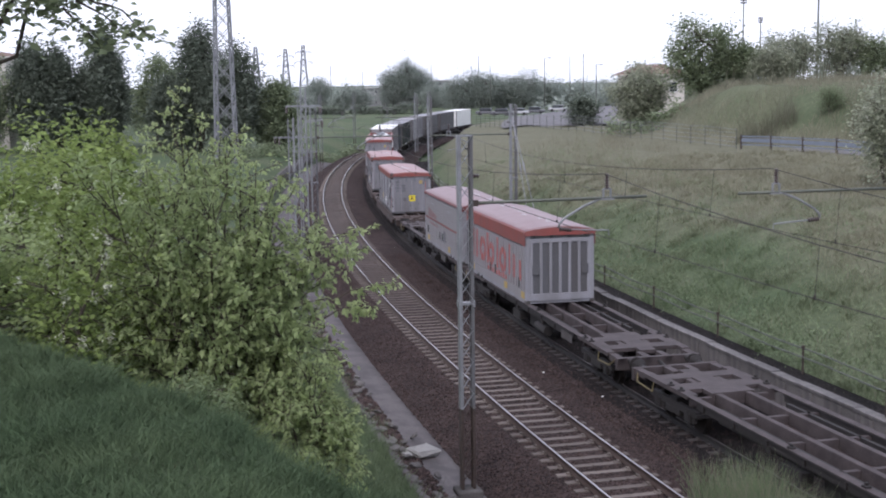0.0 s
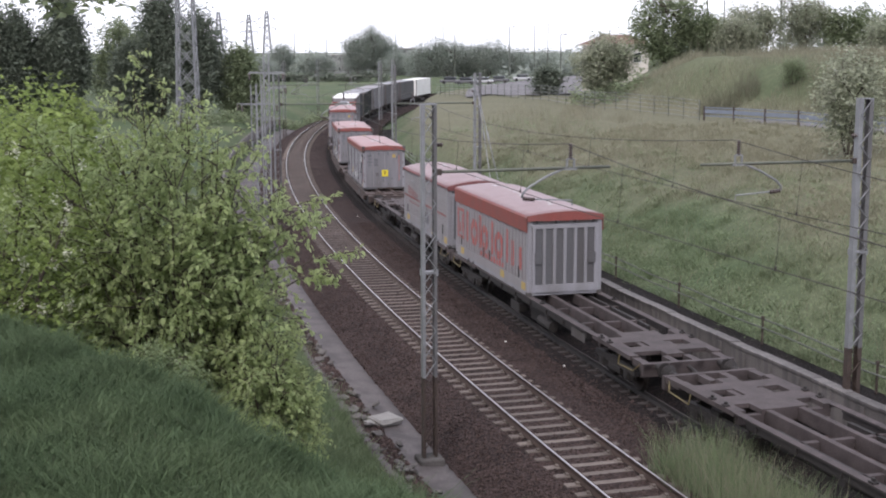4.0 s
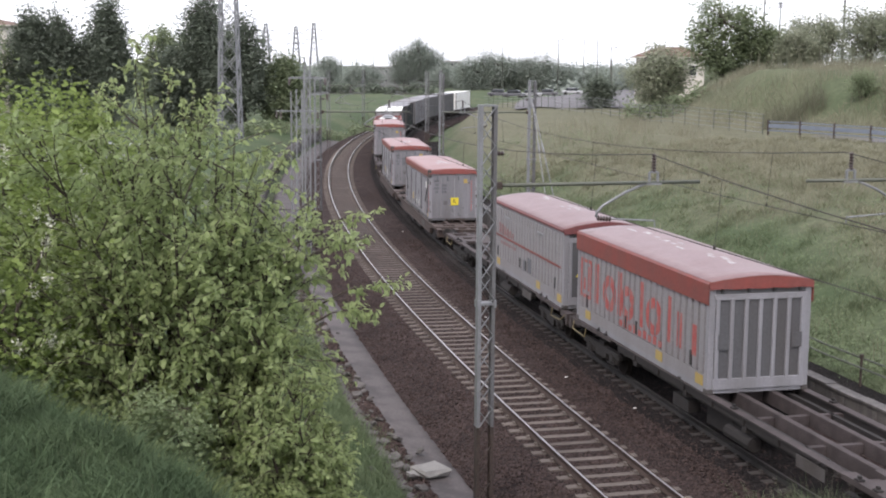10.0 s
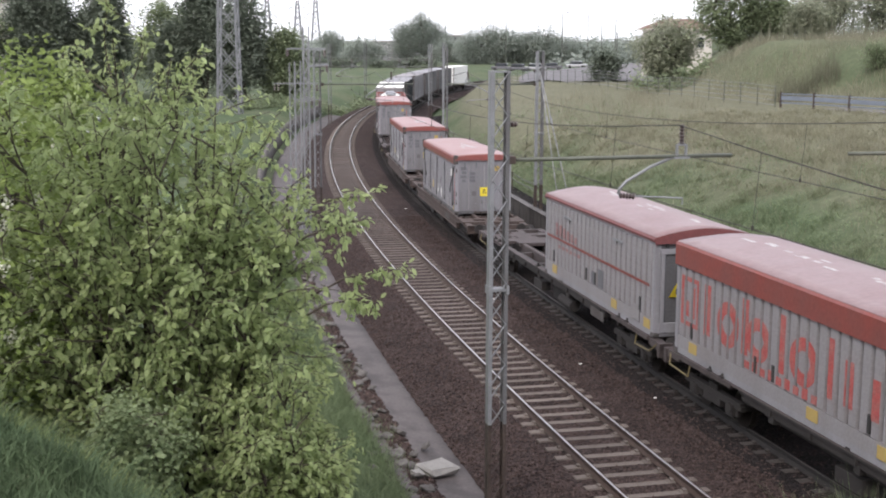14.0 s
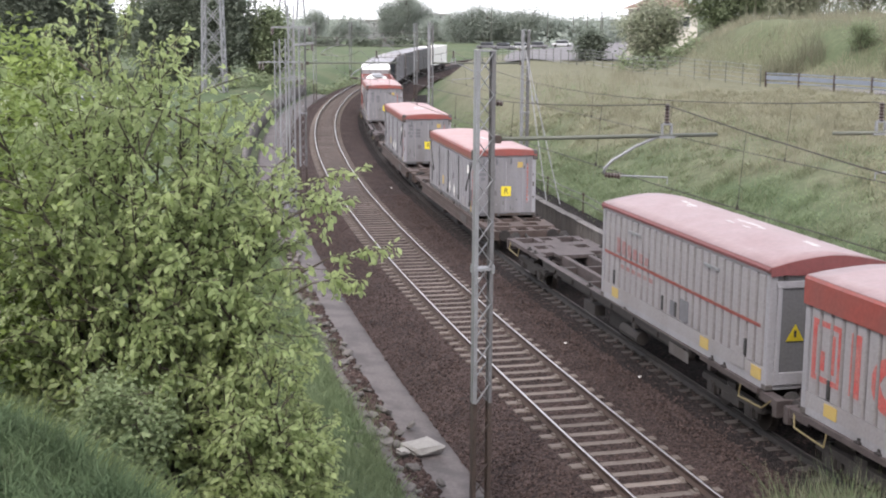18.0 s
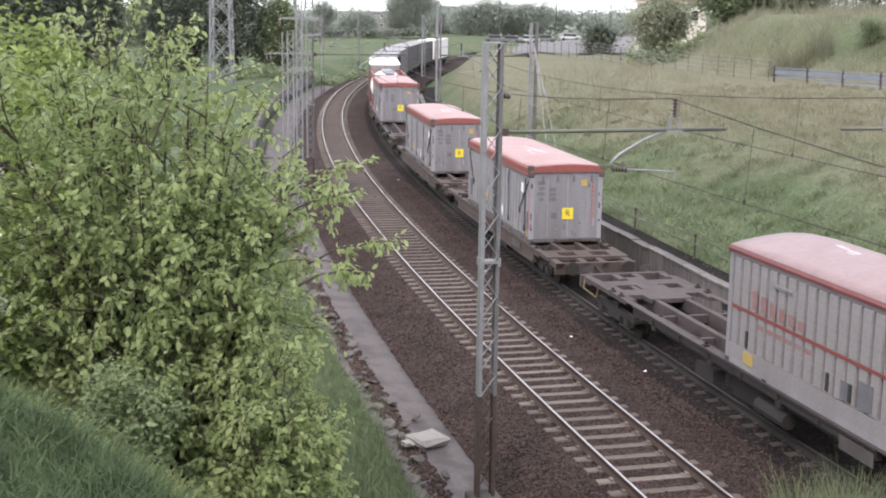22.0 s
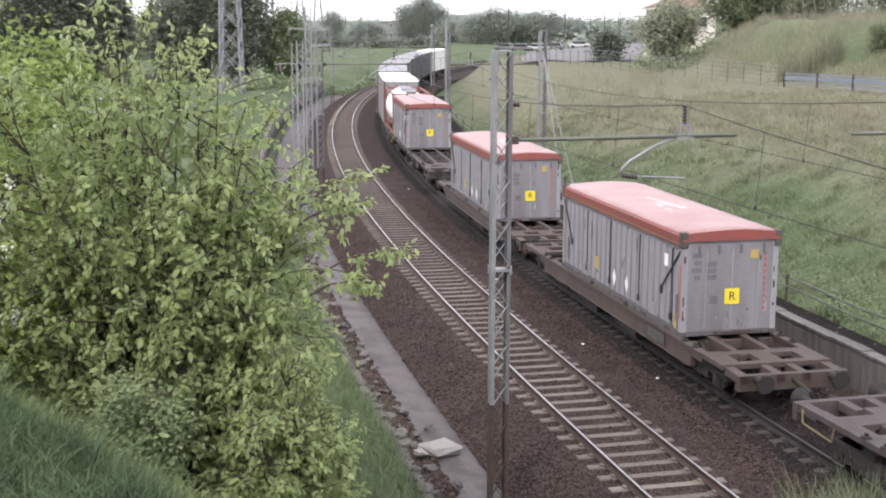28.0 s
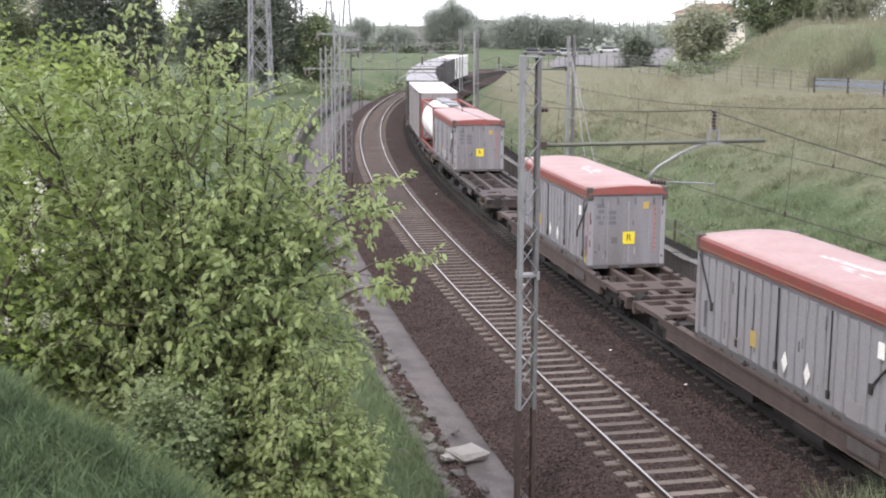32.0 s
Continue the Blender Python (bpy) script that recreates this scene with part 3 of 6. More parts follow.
quads = np.stack([idx[:-1, :-1], idx[:-1, 1:], idx[1:, 1:], idx[1:, :-1]], -1).reshape(-1, 4)
ground = raw("ground", np.stack([GX, GY, GZ], -1).reshape(-1, 3), quads, "grass_ground", smooth=True)
tagged(ground, "grassy railway cutting with banks and fields beyond", "ground", kind="structure")

# ---- track bed ----
S0, S1 = -30, 330
bed = sweep("ballast_bed", [(-2.95, -0.66), (-2.8, -0.58), (-1.75, -0.21), (-0.6, -0.2), (0.6, -0.2), (1.7, -0.2), (2.1, -0.23), (2.45, -0.21), (3.6, -0.2), (4.8, -0.2), (6.1, -0.22), (6.9, -0.55), (7.5, -0.58)], S0, S1, 1.5, "ballast", closed=False)
tagged(bed, "dark brown stone ballast under both railway tracks", "track bed", kind="structure")


def rail_profile(e):
    return [(e - 0.07, -0.172), (e + 0.07, -0.172), (e + 0.07, -0.16), (e + 0.012, -0.13), (e + 0.012, -0.045), (e + 0.034, -0.035), (e + 0.034, -0.004), (e - 0.034, -0.004), (e - 0.034, -0.035), (e - 0.012, -0.045), (e - 0.012, -0.13), (e - 0.07, -0.16)]


def sleeper_mesh():
    bm = bmesh.new()
    for x0, x1, h in ((-1.15, -0.55, 0.0), (-0.55, 0.55, -0.02), (0.55, 1.15, 0.0)):
        v = [bm.verts.new((x, y * w, z)) for x in (x0, x1) for y, w, z in ((-1, 0.14, -0.36), (1, 0.14, -0.36), (1, 0.1, -0.175 + h), (-1, 0.1, -0.175 + h))]
        for f in ((3, 2, 1, 0), (4, 5, 6, 7), (0, 1, 5, 4), (1, 2, 6, 5), (2, 3, 7, 6), (3, 0, 4, 7)):
            bm.faces.new([v[i] for i in f])
    for x in (-0.7535, 0.7535):
        for dx in (-0.11, 0.11):
            box(bm, x + dx - 0.035, x + dx + 0.035, -0.06, 0.06, -0.18, -0.135)
    me = bpy.data.meshes.new("sleeper")
    bm.to_mesh(me)
    bm.free()
    me.materials.append(M["sleeper"])
    return me


def track(e, label, top="rail_top", tie="sleeper", web="rust"):
    tr = thing("railway_track", label, "railway track", kind="structure")
    for x in (-0.7535, 0.7535):
        rail = sweep("rail", rail_profile(e + x), S0, S1, 1.5, web, tr)
        head = sweep("rail_head", [(e + x - 0.022, -0.004), (e + x - 0.018, 0.0), (e + x + 0.018, 0.0), (e + x + 0.022, -0.004)], S0, S1, 1.5, top, rail, closed=True)
        head["label"] = "polished steel running surface"
    me = sleeper_mesh()
    me.materials.clear()
    me.materials.append(M[tie])
    for i in range(150):
        s = -6 + 0.6 * i
        share("sleeper", me, tr, track_pose(s, e))
    vs = np.empty((len(me.vertices), 3), np.float32)
    me.vertices.foreach_get("co", vs.ravel())
    fs = np.array([list(p.vertices) for p in me.polygons])
    V, F = [], []
    for i in range(240):
        m = np.array(track_pose(84 + 0.6 * i, e))
        V.append(vs @ m[:3, :3].T + m[:3, 3])
        F.append(fs + i * len(vs))
    far = raw("far_sleepers", np.concatenate(V), np.concatenate(F), tie, tr)
    far["kind"] = "stuff"
    return tr


track(0.0, "curved railway track with concrete sleepers and shiny rails")
# rails and sleepers coloured dark here, partly standing in for the train's shade
track(TRACK_E, "curved railway track beneath the freight train", "dull_rail", "oily_shaded_sleeper", "bogie")

# ---- drain, wall, path ----
drain = sweep("drain_channel", [(-4.55, -0.5), (-4.3, -0.44), (-4.12, -0.5), (-3.6, -0.53), (-3.2, -0.57), (-2.75, -0.6), (-2.75, -0.9), (-4.55, -0.9)], -12, 130, 1.0, "wet_concrete")
tagged(drain, "worn grey concrete drain strip along the ballast", "drain", kind="structure")
wall = thing("retaining_wall", "low weathered concrete panel wall beside the track", "wall", kind="structure")
wall_bm = boxes((-0.13, 0.13, -0.745, 0.745, -0.65, 0.36), (-0.16, -0.13, -0.12, 0.12, -0.65, 0.3), (-0.145, -0.13, 0.45, 0.7, -0.65, 0.32), (-0.17, 0.17, -0.745, 0.745, 0.36, 0.43))
panel = part("panel", wall_bm, "wall_concrete", wall)
panel.matrix_basis = track_pose(-9, 7.7)
for i in range(1, 75):
    share("panel", panel.data, wall, track_pose(-9 + 1.5 * i, 7.7, random.uniform(-0.025, 0.02)) @ pose(0, 0, 0, 0, 0, random.uniform(-0.8, 0.8)))
bend_wall = sweep("side_wall", [(-5.3, -0.9), (-5.3, 0.75), (-5.05, 0.75), (-5.0, -0.9)], 46, 128, 1.5, "concrete")
tagged(bend_wall, "low dark concrete wall round the outside of the bend", "wall", kind="structure")
# dark strip below the train: oil and painted shade together
oil_shade = sweep("oily_strip", [(2.6, -0.197), (2.9, -0.186), (4.8, -0.186), (5.6, -0.19)], S0, S1, 1.5, "dark_ballast", closed=False)
tagged(oil_shade, "ballast under the train, coloured dark for oil and the train's shade", "track bed", kind="structure")
path = sweep("cable_path", [(7.84, -0.6), (7.84, 0.02), (9.15, 0.1), (9.2, -0.6)], -12, 120, 1.5, "dark_ballast", closed=False)
tagged(path, "narrow dark gravel path behind the concrete wall", "path", kind="structure")
hand = thing("cable_rail", "two thin metal pipes on short stakes along the wall", "railing", kind="structure")
for z in (0.62, 0.86):
    bm = bmesh.new()
    tube(bm, [on_track(s, 8.95 + 0.1 * (z > 0.7), z + 0.03 * math.sin(s)) for s in np.arange(-10, 100, 1.5)], 0.028, 5)
    part("pipe", bm, "tube", hand)
stake_bm = boxes((-0.025, 0.025, -0.025, 0.025, -0.1, 0.95), (-0.04, 0.04, -0.04, 0.04, 0.9, 0.98))
stake = part("stake", stake_bm, "mast_rust", hand)
stake.matrix_basis = track_pose(-9, 9.0)
for i in range(1, 18):
    share("stake", stake.data, hand, track_pose(-9 + 6 * i, 9.0))

# ---- overhead line ----
MAST_S = [2.8, 40.0, 77.0, 114.0, 151.0]


def mast(side, label, half=0.175):
    """A lattice mast with its bracket; the bracket points to +x times side."""
    m = thing("catenary_mast", label, "mast", group="catenary masts")
    for k in (-1, 1):
        x, lip = half * k, 0.07 if half < 0.19 else 0.12
        pts = [(x, -0.09), (x, 0.09), (x - lip * k, 0.09), (x - lip * k, 0.078), (x - 0.012 * k, 0.078), (x - 0.012 * k, -0.078), (x - lip * k, -0.078), (x - lip * k, -0.09)]
        turned = pts if k < 0 else pts[::-1]
        # the right channel gets the darker copy, painted as if in shade
        part("channel", prism(turned, 1.5, 7.8), "galvanised" if k < 0 else "galvanised_shade", m)
        part("channel_foot", prism(turned, -1.3, 1.5), "mast_rust", m, "rust-brown painted foot")
    slants = []
    for k in (-1, 1):
        bm = bmesh.new()
        bar(bm, (-(half - 0.04) * k, 0, 0), ((half - 0.04) * k, 0, 0.37), 0.045, 0.012)
        slants.append(bm)
    for mate, lo, hi in (("mast_rust", 0, 5), ("galvanised", 5, 22)):
        first = [part("lacing_bar", bm.copy(), mate, m) for bm in slants]
        for y, o in ((-0.096, 0), (0.096, 1)):
            for i in range(lo, hi):
                at = pose(0, y, -0.35 + 0.37 * i)
                if i == lo:
                    first[(i + o) % 2].matrix_basis = at
                else:
                    share("lacing_bar", first[(i + o) % 2].data, m, at)
    band = boxes((-half - 0.01, half + 0.01, -0.115, 0.115, 3.95, 4.0), (-half - 0.015, -half + 0.03, -0.12, 0.12, 3.9, 4.05), (half - 0.03, half + 0.015, -0.12, 0.12, 3.9, 4.05))
    part("band", band, "galvanised", m)
    part("base", boxes((-0.3, 0.3, -0.3, 0.3, -1.5, -0.42), bevel=0.03), "concrete", m)
    part("cap", boxes((-half, half, -0.095, 0.095, 7.8, 7.83)), "galvanised", m)
    d = side
    bm = bmesh.new()
    tube(bm, [(0.16 * d, 0, 6.28), (4.45 * d, 0, 6.29)], 0.036, 8)
    arm = part("bracket_tube", bm, "tube", m, smooth=True)
    part("clamp", boxes((min(0.12 * d, 0.3 * d), max(0.12 * d, 0.3 * d), -0.07, 0.07, 6.21, 6.35), bevel=0.01), "mast_rust", m)
    bm = bmesh.new()
    tube(bm, [(3.45 * d, 0, 6.5 + 0.03 * k) for k in range(13)], [0.028 + 0.03 * (k % 2) for k in range(13)], 8)
    part("insulator", bm, "insulator", arm)
    part("saddle", boxes((3.36 * d - 0.015, 3.36 * d + 0.015, -0.03, 0.03, 6.26, 6.5), (3.54 * d - 0.015, 3.54 * d + 0.015, -0.03, 0.03, 6.24, 6.5), (3.45 * d - 0.07, 3.45 * d + 0.07, -0.03, 0.03, 6.48, 6.52), (3.45 * d - 0.16, 3.45 * d + 0.16, -0.04, 0.04, 6.24, 6.28)), "galvanised", arm)
    bm = bmesh.new()
    tube(bm, [(3.3 * d, 0, 6.28), (2.85 * d, 0, 6.1), (2.4 * d, 0, 5.85), (2.27 * d, 0, 5.72), (2.25 * d, 0, 5.62)], 0.028, 6)
    part("drop_tube", bm, "galvanised", arm, smooth=True)
    bm = bmesh.new()
    tube(bm, [((2.27 + 0.03 * k) * d, 0, 5.6 - 0.003 * k) for k in range(11)], [0.03 + 0.03 * (k % 2) for k in range(11)], 8)
    part("arm_insulator", bm, "insulator", arm)
    bm = bmesh.new()
    tube(bm, [(2.55 * d, 0, 5.58), (3.5 * d, 0, 5.52), (3.5 * d, 0, 5.4)], 0.018, 6)
    part("steady_arm", bm, "galvanised", arm)
    bm = bmesh.new()
    tube(bm, [((0.15 + 0.03 * k) * d, 0, 6.9) for k in range(7)], [0.03 + 0.025 * (k % 2) for k in range(7)], 8)
    part("side_insulator", bm, "insulator", m)
    return m


left_mast = mast(1, "grey steel lattice mast with bracket over the track")
left_mast.matrix_basis = track_pose(MAST_S[0], -3.2)
right_mast = mast(-1, "grey steel lattice mast with bracket beside the wall", 0.2)
right_mast.matrix_basis = track_pose(MAST_S[0] - 0.2, 7.62 + 0.35)
for s in MAST_S[1:]:
    copy_thing(left_mast, track_pose(s, -2.5))
    copy_thing(right_mast, track_pose(s - 0.3, 7.97))
# guy wires of the second right mast
guy = thing("guy_wire", "pair of thin steel stay wires with turnbuckles", "stay wire")
for dx, k in ((0.0, 0), (0.5, 1)):
    bm = bmesh.new()
    a = on_track(MAST_S[1] - 0.3, 7.97, 6.9)
    b = on_track(MAST_S[1] - 3.6 - dx, 8.3 + dx, 0.0)
    tube(bm, [a, b], 0.022, 5)
    tube(bm, [a.lerp(b, 0.3), a.lerp(b, 0.36)], 0.05, 6)
    part("stay", bm, "galvanised", guy)

for ds, e, top in ((-1.0, -3.05, 8.9), (1.6, -2.9, 8.9), (-2.2, -3.5, 7.4), (3.4, -3.5, 7.2)):
    post = thing("line_post", "thin grey steel post beside the bend", "post", track_pose(MAST_S[1] + ds, e, -0.6), "line posts")
    for x in (-0.13, 0.13):
        part("upright", boxes((x - 0.03, x + 0.03, -0.05, 0.05, 0, top + 0.6)), "galvanised", post)
    ways = []
    for o in (-0.12, 0.12):
        bm = bmesh.new()
        bar(bm, (o, 0, 0), (-o, 0, 0.45), 0.03)
        ways.append(part("lacing_bar", bm, "galvanised", post))
    for k in range(int((top + 0.4) / 0.45)):
        if k < 2:
            ways[k].matrix_basis = pose(0, 0, 0.1 + 0.45 * k)
        else:
            share("lacing_bar", ways[k % 2].data, post, pose(0, 0, 0.1 + 0.45 * k))
    part("foot", boxes((-0.2, 0.2, -0.2, 0.2, -0.3, 0.12), bevel=0.02), "concrete", post)
    bm = bmesh.new()
    bar(bm, (0.1, 0, top - 1.2), (1.0, 0, top - 1.1), 0.05)
    bar(bm, (-0.9, 0, top - 0.4), (0.9, 0, top - 0.4), 0.05)
    part("cross_arm", bm, "galvanised", post)
    for x, z in ((0.95, top - 1.1), (-0.85, top - 0.4), (0.85, top - 0.4)):
        bm = bmesh.new()
        tube(bm, [(x, 0, z - 0.05 - 0.05 * k) for k in range(7)], [0.03 + 0.035 * (k % 2) for k in range(7)], 7)
        part("insulator", bm, "insulator", post)


def catenary(e):
    line = thing("overhead_line", "overhead contact wire with messenger wire and droppers", "overhead line", kind="structure")
    marks = [MAST_S[0] - 37.0] + MAST_S + [MAST_S[-1] + 37]
    mes, con, drops = [], [], []
    for n, (a, b) in enumerate(zip(marks, marks[1:])):
        for k in range(13):
            f = k / 12
            s = a + (b - a) * f
            ee = e + 0.12 * (-1 if (n + (f > 0.5)) % 2 else 1) * abs(1 - 2 * f)
            z = 6.85 - 0.75 * (1 - (2 * f - 1) ** 2)
            if k < 12 or n == len(marks) - 2:
                mes.append(on_track(s, e, z))
                con.append(on_track(s, ee, 5.4))
            if k % 2 and 0 < k < 12:
                drops.append((on_track(s, e, z), on_track(s, ee, 5.4)))
    for pts, r, nm in ((mes, 0.011, "messenger_wire"), (con, 0.01, "contact_wire")):
        bm = bmesh.new()
        tube(bm, pts, r, 5)
        part(nm, bm, "wire", line)
    bm = bmesh.new()
    for a, b in drops:
        tube(bm, [a, b], 0.006, 4)
        tube(bm, [b + Vector((0, 0, 0.06)), b - Vector((0, 0, 0.02))], 0.022, 5)
    part("droppers", bm, "wire", line)


catenary(0.2)
catenary(TRACK_E + 0.3)

# ---- the freight train ----
def lettering(text, size, material, parent, m, name="letter"):
    cu = bpy.data.curves.new(name, "FONT")
    cu.body, cu.size, cu.align_x, cu.align_y = text, size, "CENTER", "CENTER"
    tmp = bpy.data.objects.new(name, cu)
    scene.collection.objects.link(tmp)
    me = bpy.data.meshes.new_from_object(tmp)
    bpy.data.objects.remove(tmp)
    me.materials.clear()
    me.materials.append(M[material])
    return share(name, me, parent, m)


def wheelset_mesh():
    bm = bmesh.new()
    for x in (-0.7535, 0.7535):
        o = 1 if x > 0 else -1
        pts = [(x - 0.08 * o, 0.46), (x - 0.05 * o, 0.46), (x - 0.045 * o, 0.425), (x + 0.06 * o, 0.42), (x + 0.06 * o, 0.36), (x + 0.02 * o, 0.33), (x + 0.02 * o, 0.15), (x + 0.1 * o, 0.13)]
        tube(bm, [(p, 0, 0) for p, _ in pts], [r for _, r in pts], 20)
    tube(bm, [(-1.0, 0, 0), (1.0, 0, 0)], 0.075, 8)
    me = bpy.data.meshes.new("wheelset")
    bm.to_mesh(me)
    bm.free()
    me.materials.append(M["wheel"])
    return me


WHEELSET = wheelset_mesh()
AXLES = []


def bogie(wagon, y):
    fr = boxes((-1.12, -0.98, y - 1.35, y + 1.35, 0.5, 0.66), (0.98, 1.12, y - 1.35, y + 1.35, 0.5, 0.66), (-1.1, 1.1, y - 0.2, y + 0.2, 0.45, 0.78), (-1.12, 1.12, y - 1.4, y - 1.32, 0.5, 0.6), (-1.12, 1.12, y + 1.32, y + 1.4, 0.5, 0.6), (-1.13, -0.97, y - 0.42, y + 0.42, 0.34, 0.5), (0.97, 1.13, y - 0.42, y + 0.42, 0.34, 0.5))
    for x in (-1.05, 1.05):
        for a in (-0.9, 0.9):
            box(fr, x - 0.1, x + 0.1, y + a - 0.16, y + a + 0.16, 0.3, 0.56)
            tube(fr, [(x + 0.12 * (1 if x > 0 else -1), y + a, 0.46), (x, y + a, 0.46)], 0.12, 8)
            for q in (-0.25, 0.25):
                tube(fr, [(x, y + a + q, 0.34), (x, y + a + q, 0.56)], 0.07, 6)
    b = part("bogie", fr, "bogie", wagon)
    for a in (-0.9, 0.9):
        ax = share("wheelset", WHEELSET, b, pose(0, y + a, 0.42))
        if len(AXLES) < 28:
            AXLES.append((ax, y + a))


def flat_wagon(length, label, deck=1.08, deep=False, bogies=(True, True), tint="wagon"):
    """A skeletal container wagon; +y is its rear, the deck's top at the given height."""
    w = thing("flat_wagon", label, "rail wagon", group="wagons of the freight train")
    h, d = length / 2, deck
    q = 1.9 if deep else 4.0
    for x in (-1.28, 1.16):
        # unless deep, side faces take the shade colour and the tops keep the tint
        part("side_beam", boxes((x, x + 0.12, -h + q, h - q, d - 0.22, d - 0.02), (x - 0.04, x + 0.16, -h + q, h - q, d - 0.055, d - 0.015)), tint if deep else "wagon_side_shade", w)
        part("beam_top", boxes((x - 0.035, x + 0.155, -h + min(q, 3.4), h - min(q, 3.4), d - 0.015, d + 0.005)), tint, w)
        if deep:
            part("web", boxes((x - 0.01, x + 0.13, -h + 2.5, h - 2.5, d - 0.44, d - 0.225), (x - 0.05, x + 0.17, -h + 2.5, h - 2.5, d - 0.47, d - 0.44)), tint, w)
        if not deep:
            xi = x + 0.3 if x < 0 else x - 0.3
            part("inner_beam", boxes((xi, xi + 0.1, -h + 4.6, h - 4.6, d - 0.46, d - 0.1)), "bogie", w)
        k = -h + 4.3
        while k < h - 4.3 and not deep:
            part("stiffener", boxes((x - 0.05 if x < 0 else x + 0.12, x if x < 0 else x + 0.17, k, k + 0.06, d - (0.4 if deep else 0.2), d - 0.06)), tint if deep else "wagon_side_shade", w)
            if int(k * 3) % 3 == 0:
                part("bracket", boxes((x - 0.02, x + 0.14, k - 0.1, k + 0.12, d - 0.34, d - 0.18), bevel=0.01), "bogie", w)
            k += 1.55
    for x in (-0.5, 0.34):
        part("centre_beam", boxes((x, x + 0.16, -h + 1.6, h - 1.6, d - 0.34, d - 0.01), bevel=0.012), tint, w)
    y = -h + 3.2
    while y < h - 3:
        part("cross_beam", boxes((-1.18, -0.52, y, y + 0.14, d - 0.3, d - 0.1), (-0.33, 0.33, y, y + 0.14, d - 0.3, d - 0.1), (0.52, 1.18, y, y + 0.14, d - 0.3, d - 0.1)), tint, w)
        y += 2.15
    for o in (-1, 1):
        yo = o * (h - 1.9)
        # end platform: a plate with cut-outs
        p0 = yo if deep else o * (h - 3.5)

        def plate(y0, y1, *spans):
            a, b = sorted((p0 + o * y0, p0 + o * y1))
            return [(x0, x1, a, b, d - 0.1, d + 0.01) for x0, x1 in spans]
        if deep:
            rows = plate(0, 0.28, (-1.3, 1.3)) + plate(0.28, 0.86, (-1.3, -0.8), (-0.25, 0.25), (0.8, 1.3)) + plate(0.86, 1.1, (-1.3, 1.3))
        else:
            rows = plate(0, 0.55, (-1.3, -1.0), (-0.6, 0.6), (1.0, 1.3)) + plate(0.55, 1.2, (-1.3, 1.3)) + plate(1.2, 1.75, (-1.3, -0.9), (-0.3, 0.3), (0.9, 1.3)) + plate(1.75, 2.3, (-1.3, 1.3)) + plate(2.3, 2.7, (-1.3, -1.05), (-0.25, 0.25), (1.05, 1.3))
        part("end_platform", boxes(*rows), tint, w)
        a, b = sorted((yo + o * 1.1, o * h))
        part("headstock", boxes((-1.28, 1.28, b - 0.16 if o > 0 else a, b if o > 0 else a + 0.16, d - 0.36, d - 0.02), (-1.24, -1.02, a, b, d - 0.2, d - 0.03), (1.02, 1.24, a, b, d - 0.2, d - 0.03), (-0.4, -0.2, a, b, d - 0.2, d - 0.03), (0.2, 0.4, a, b, d - 0.2, d - 0.03)), tint, w)
        for x in (-0.87, 0.87):
            bm = bmesh.new()
            tube(bm, [(x, o * h, d - 0.1), (x, o * (h + 0.3), d - 0.1)], [0.09, 0.075], 10)
            tube(bm, [(x, o * (h + 0.3), d - 0.1), (x, o * (h + 0.42), d - 0.1), (x, o * (h + 0.45), d - 0.1)], [0.08, 0.21, 0.2], 12)
            part("buffer", bm, "bogie", w)
        bm = bmesh.new()
        tube(bm, [(0, o * h, d - 0.15), (0, o * (h + 0.75), d - 0.25)], 0.05, 6)
        part("coupling", bm, "bogie", w)
        if not deep:
            bm = bmesh.new()
            tube(bm, [(-1.3, o * (h - 1.5), d - 0.1), (-1.34, o * (h - 1.5), d - 0.35), (-1.34, o * (h - 0.5), d - 0.3), (-1.2, o * (h - 0.25), d - 0.05)], 0.022, 5)
            part("hand_rail", bm, "hand_rail", w)
        if bogies[0 if o < 0 else 1]:
            bogie(w, o * (h - 2.3))
    bm = boxes((-0.95, 0.95, -0.8, 0.5, d - 0.85, d - 0.42), (-1.2, -0.9, 1.0, 1.9, d - 0.75, d - 0.45))
    tube(bm, [(-1.1, -2.2, d - 0.6), (-1.1, -1.0, d - 0.6)], 0.17, 10)
    part("brake_gear", bm, "bogie", w)
    for y in (-h + 2.4, -h + 3.0, h - 3.0, h - 2.4, -1.4, 1.4):
        for x in (-1.22, 1.22):
            part("container_pin", boxes((x - 0.07, x + 0.07, y - 0.08, y + 0.08, d, d + 0.05), (x - 0.03, x + 0.03, y - 0.04, y + 0.04, d + 0.05, d + 0.11), bevel=0.008), "bogie", w)
    part("plate", boxes((-1.335, -1.325, -h + 4.0, -h + 5.1, d - 0.36, d - 0.1)), "wagon_grey", w)
    return w


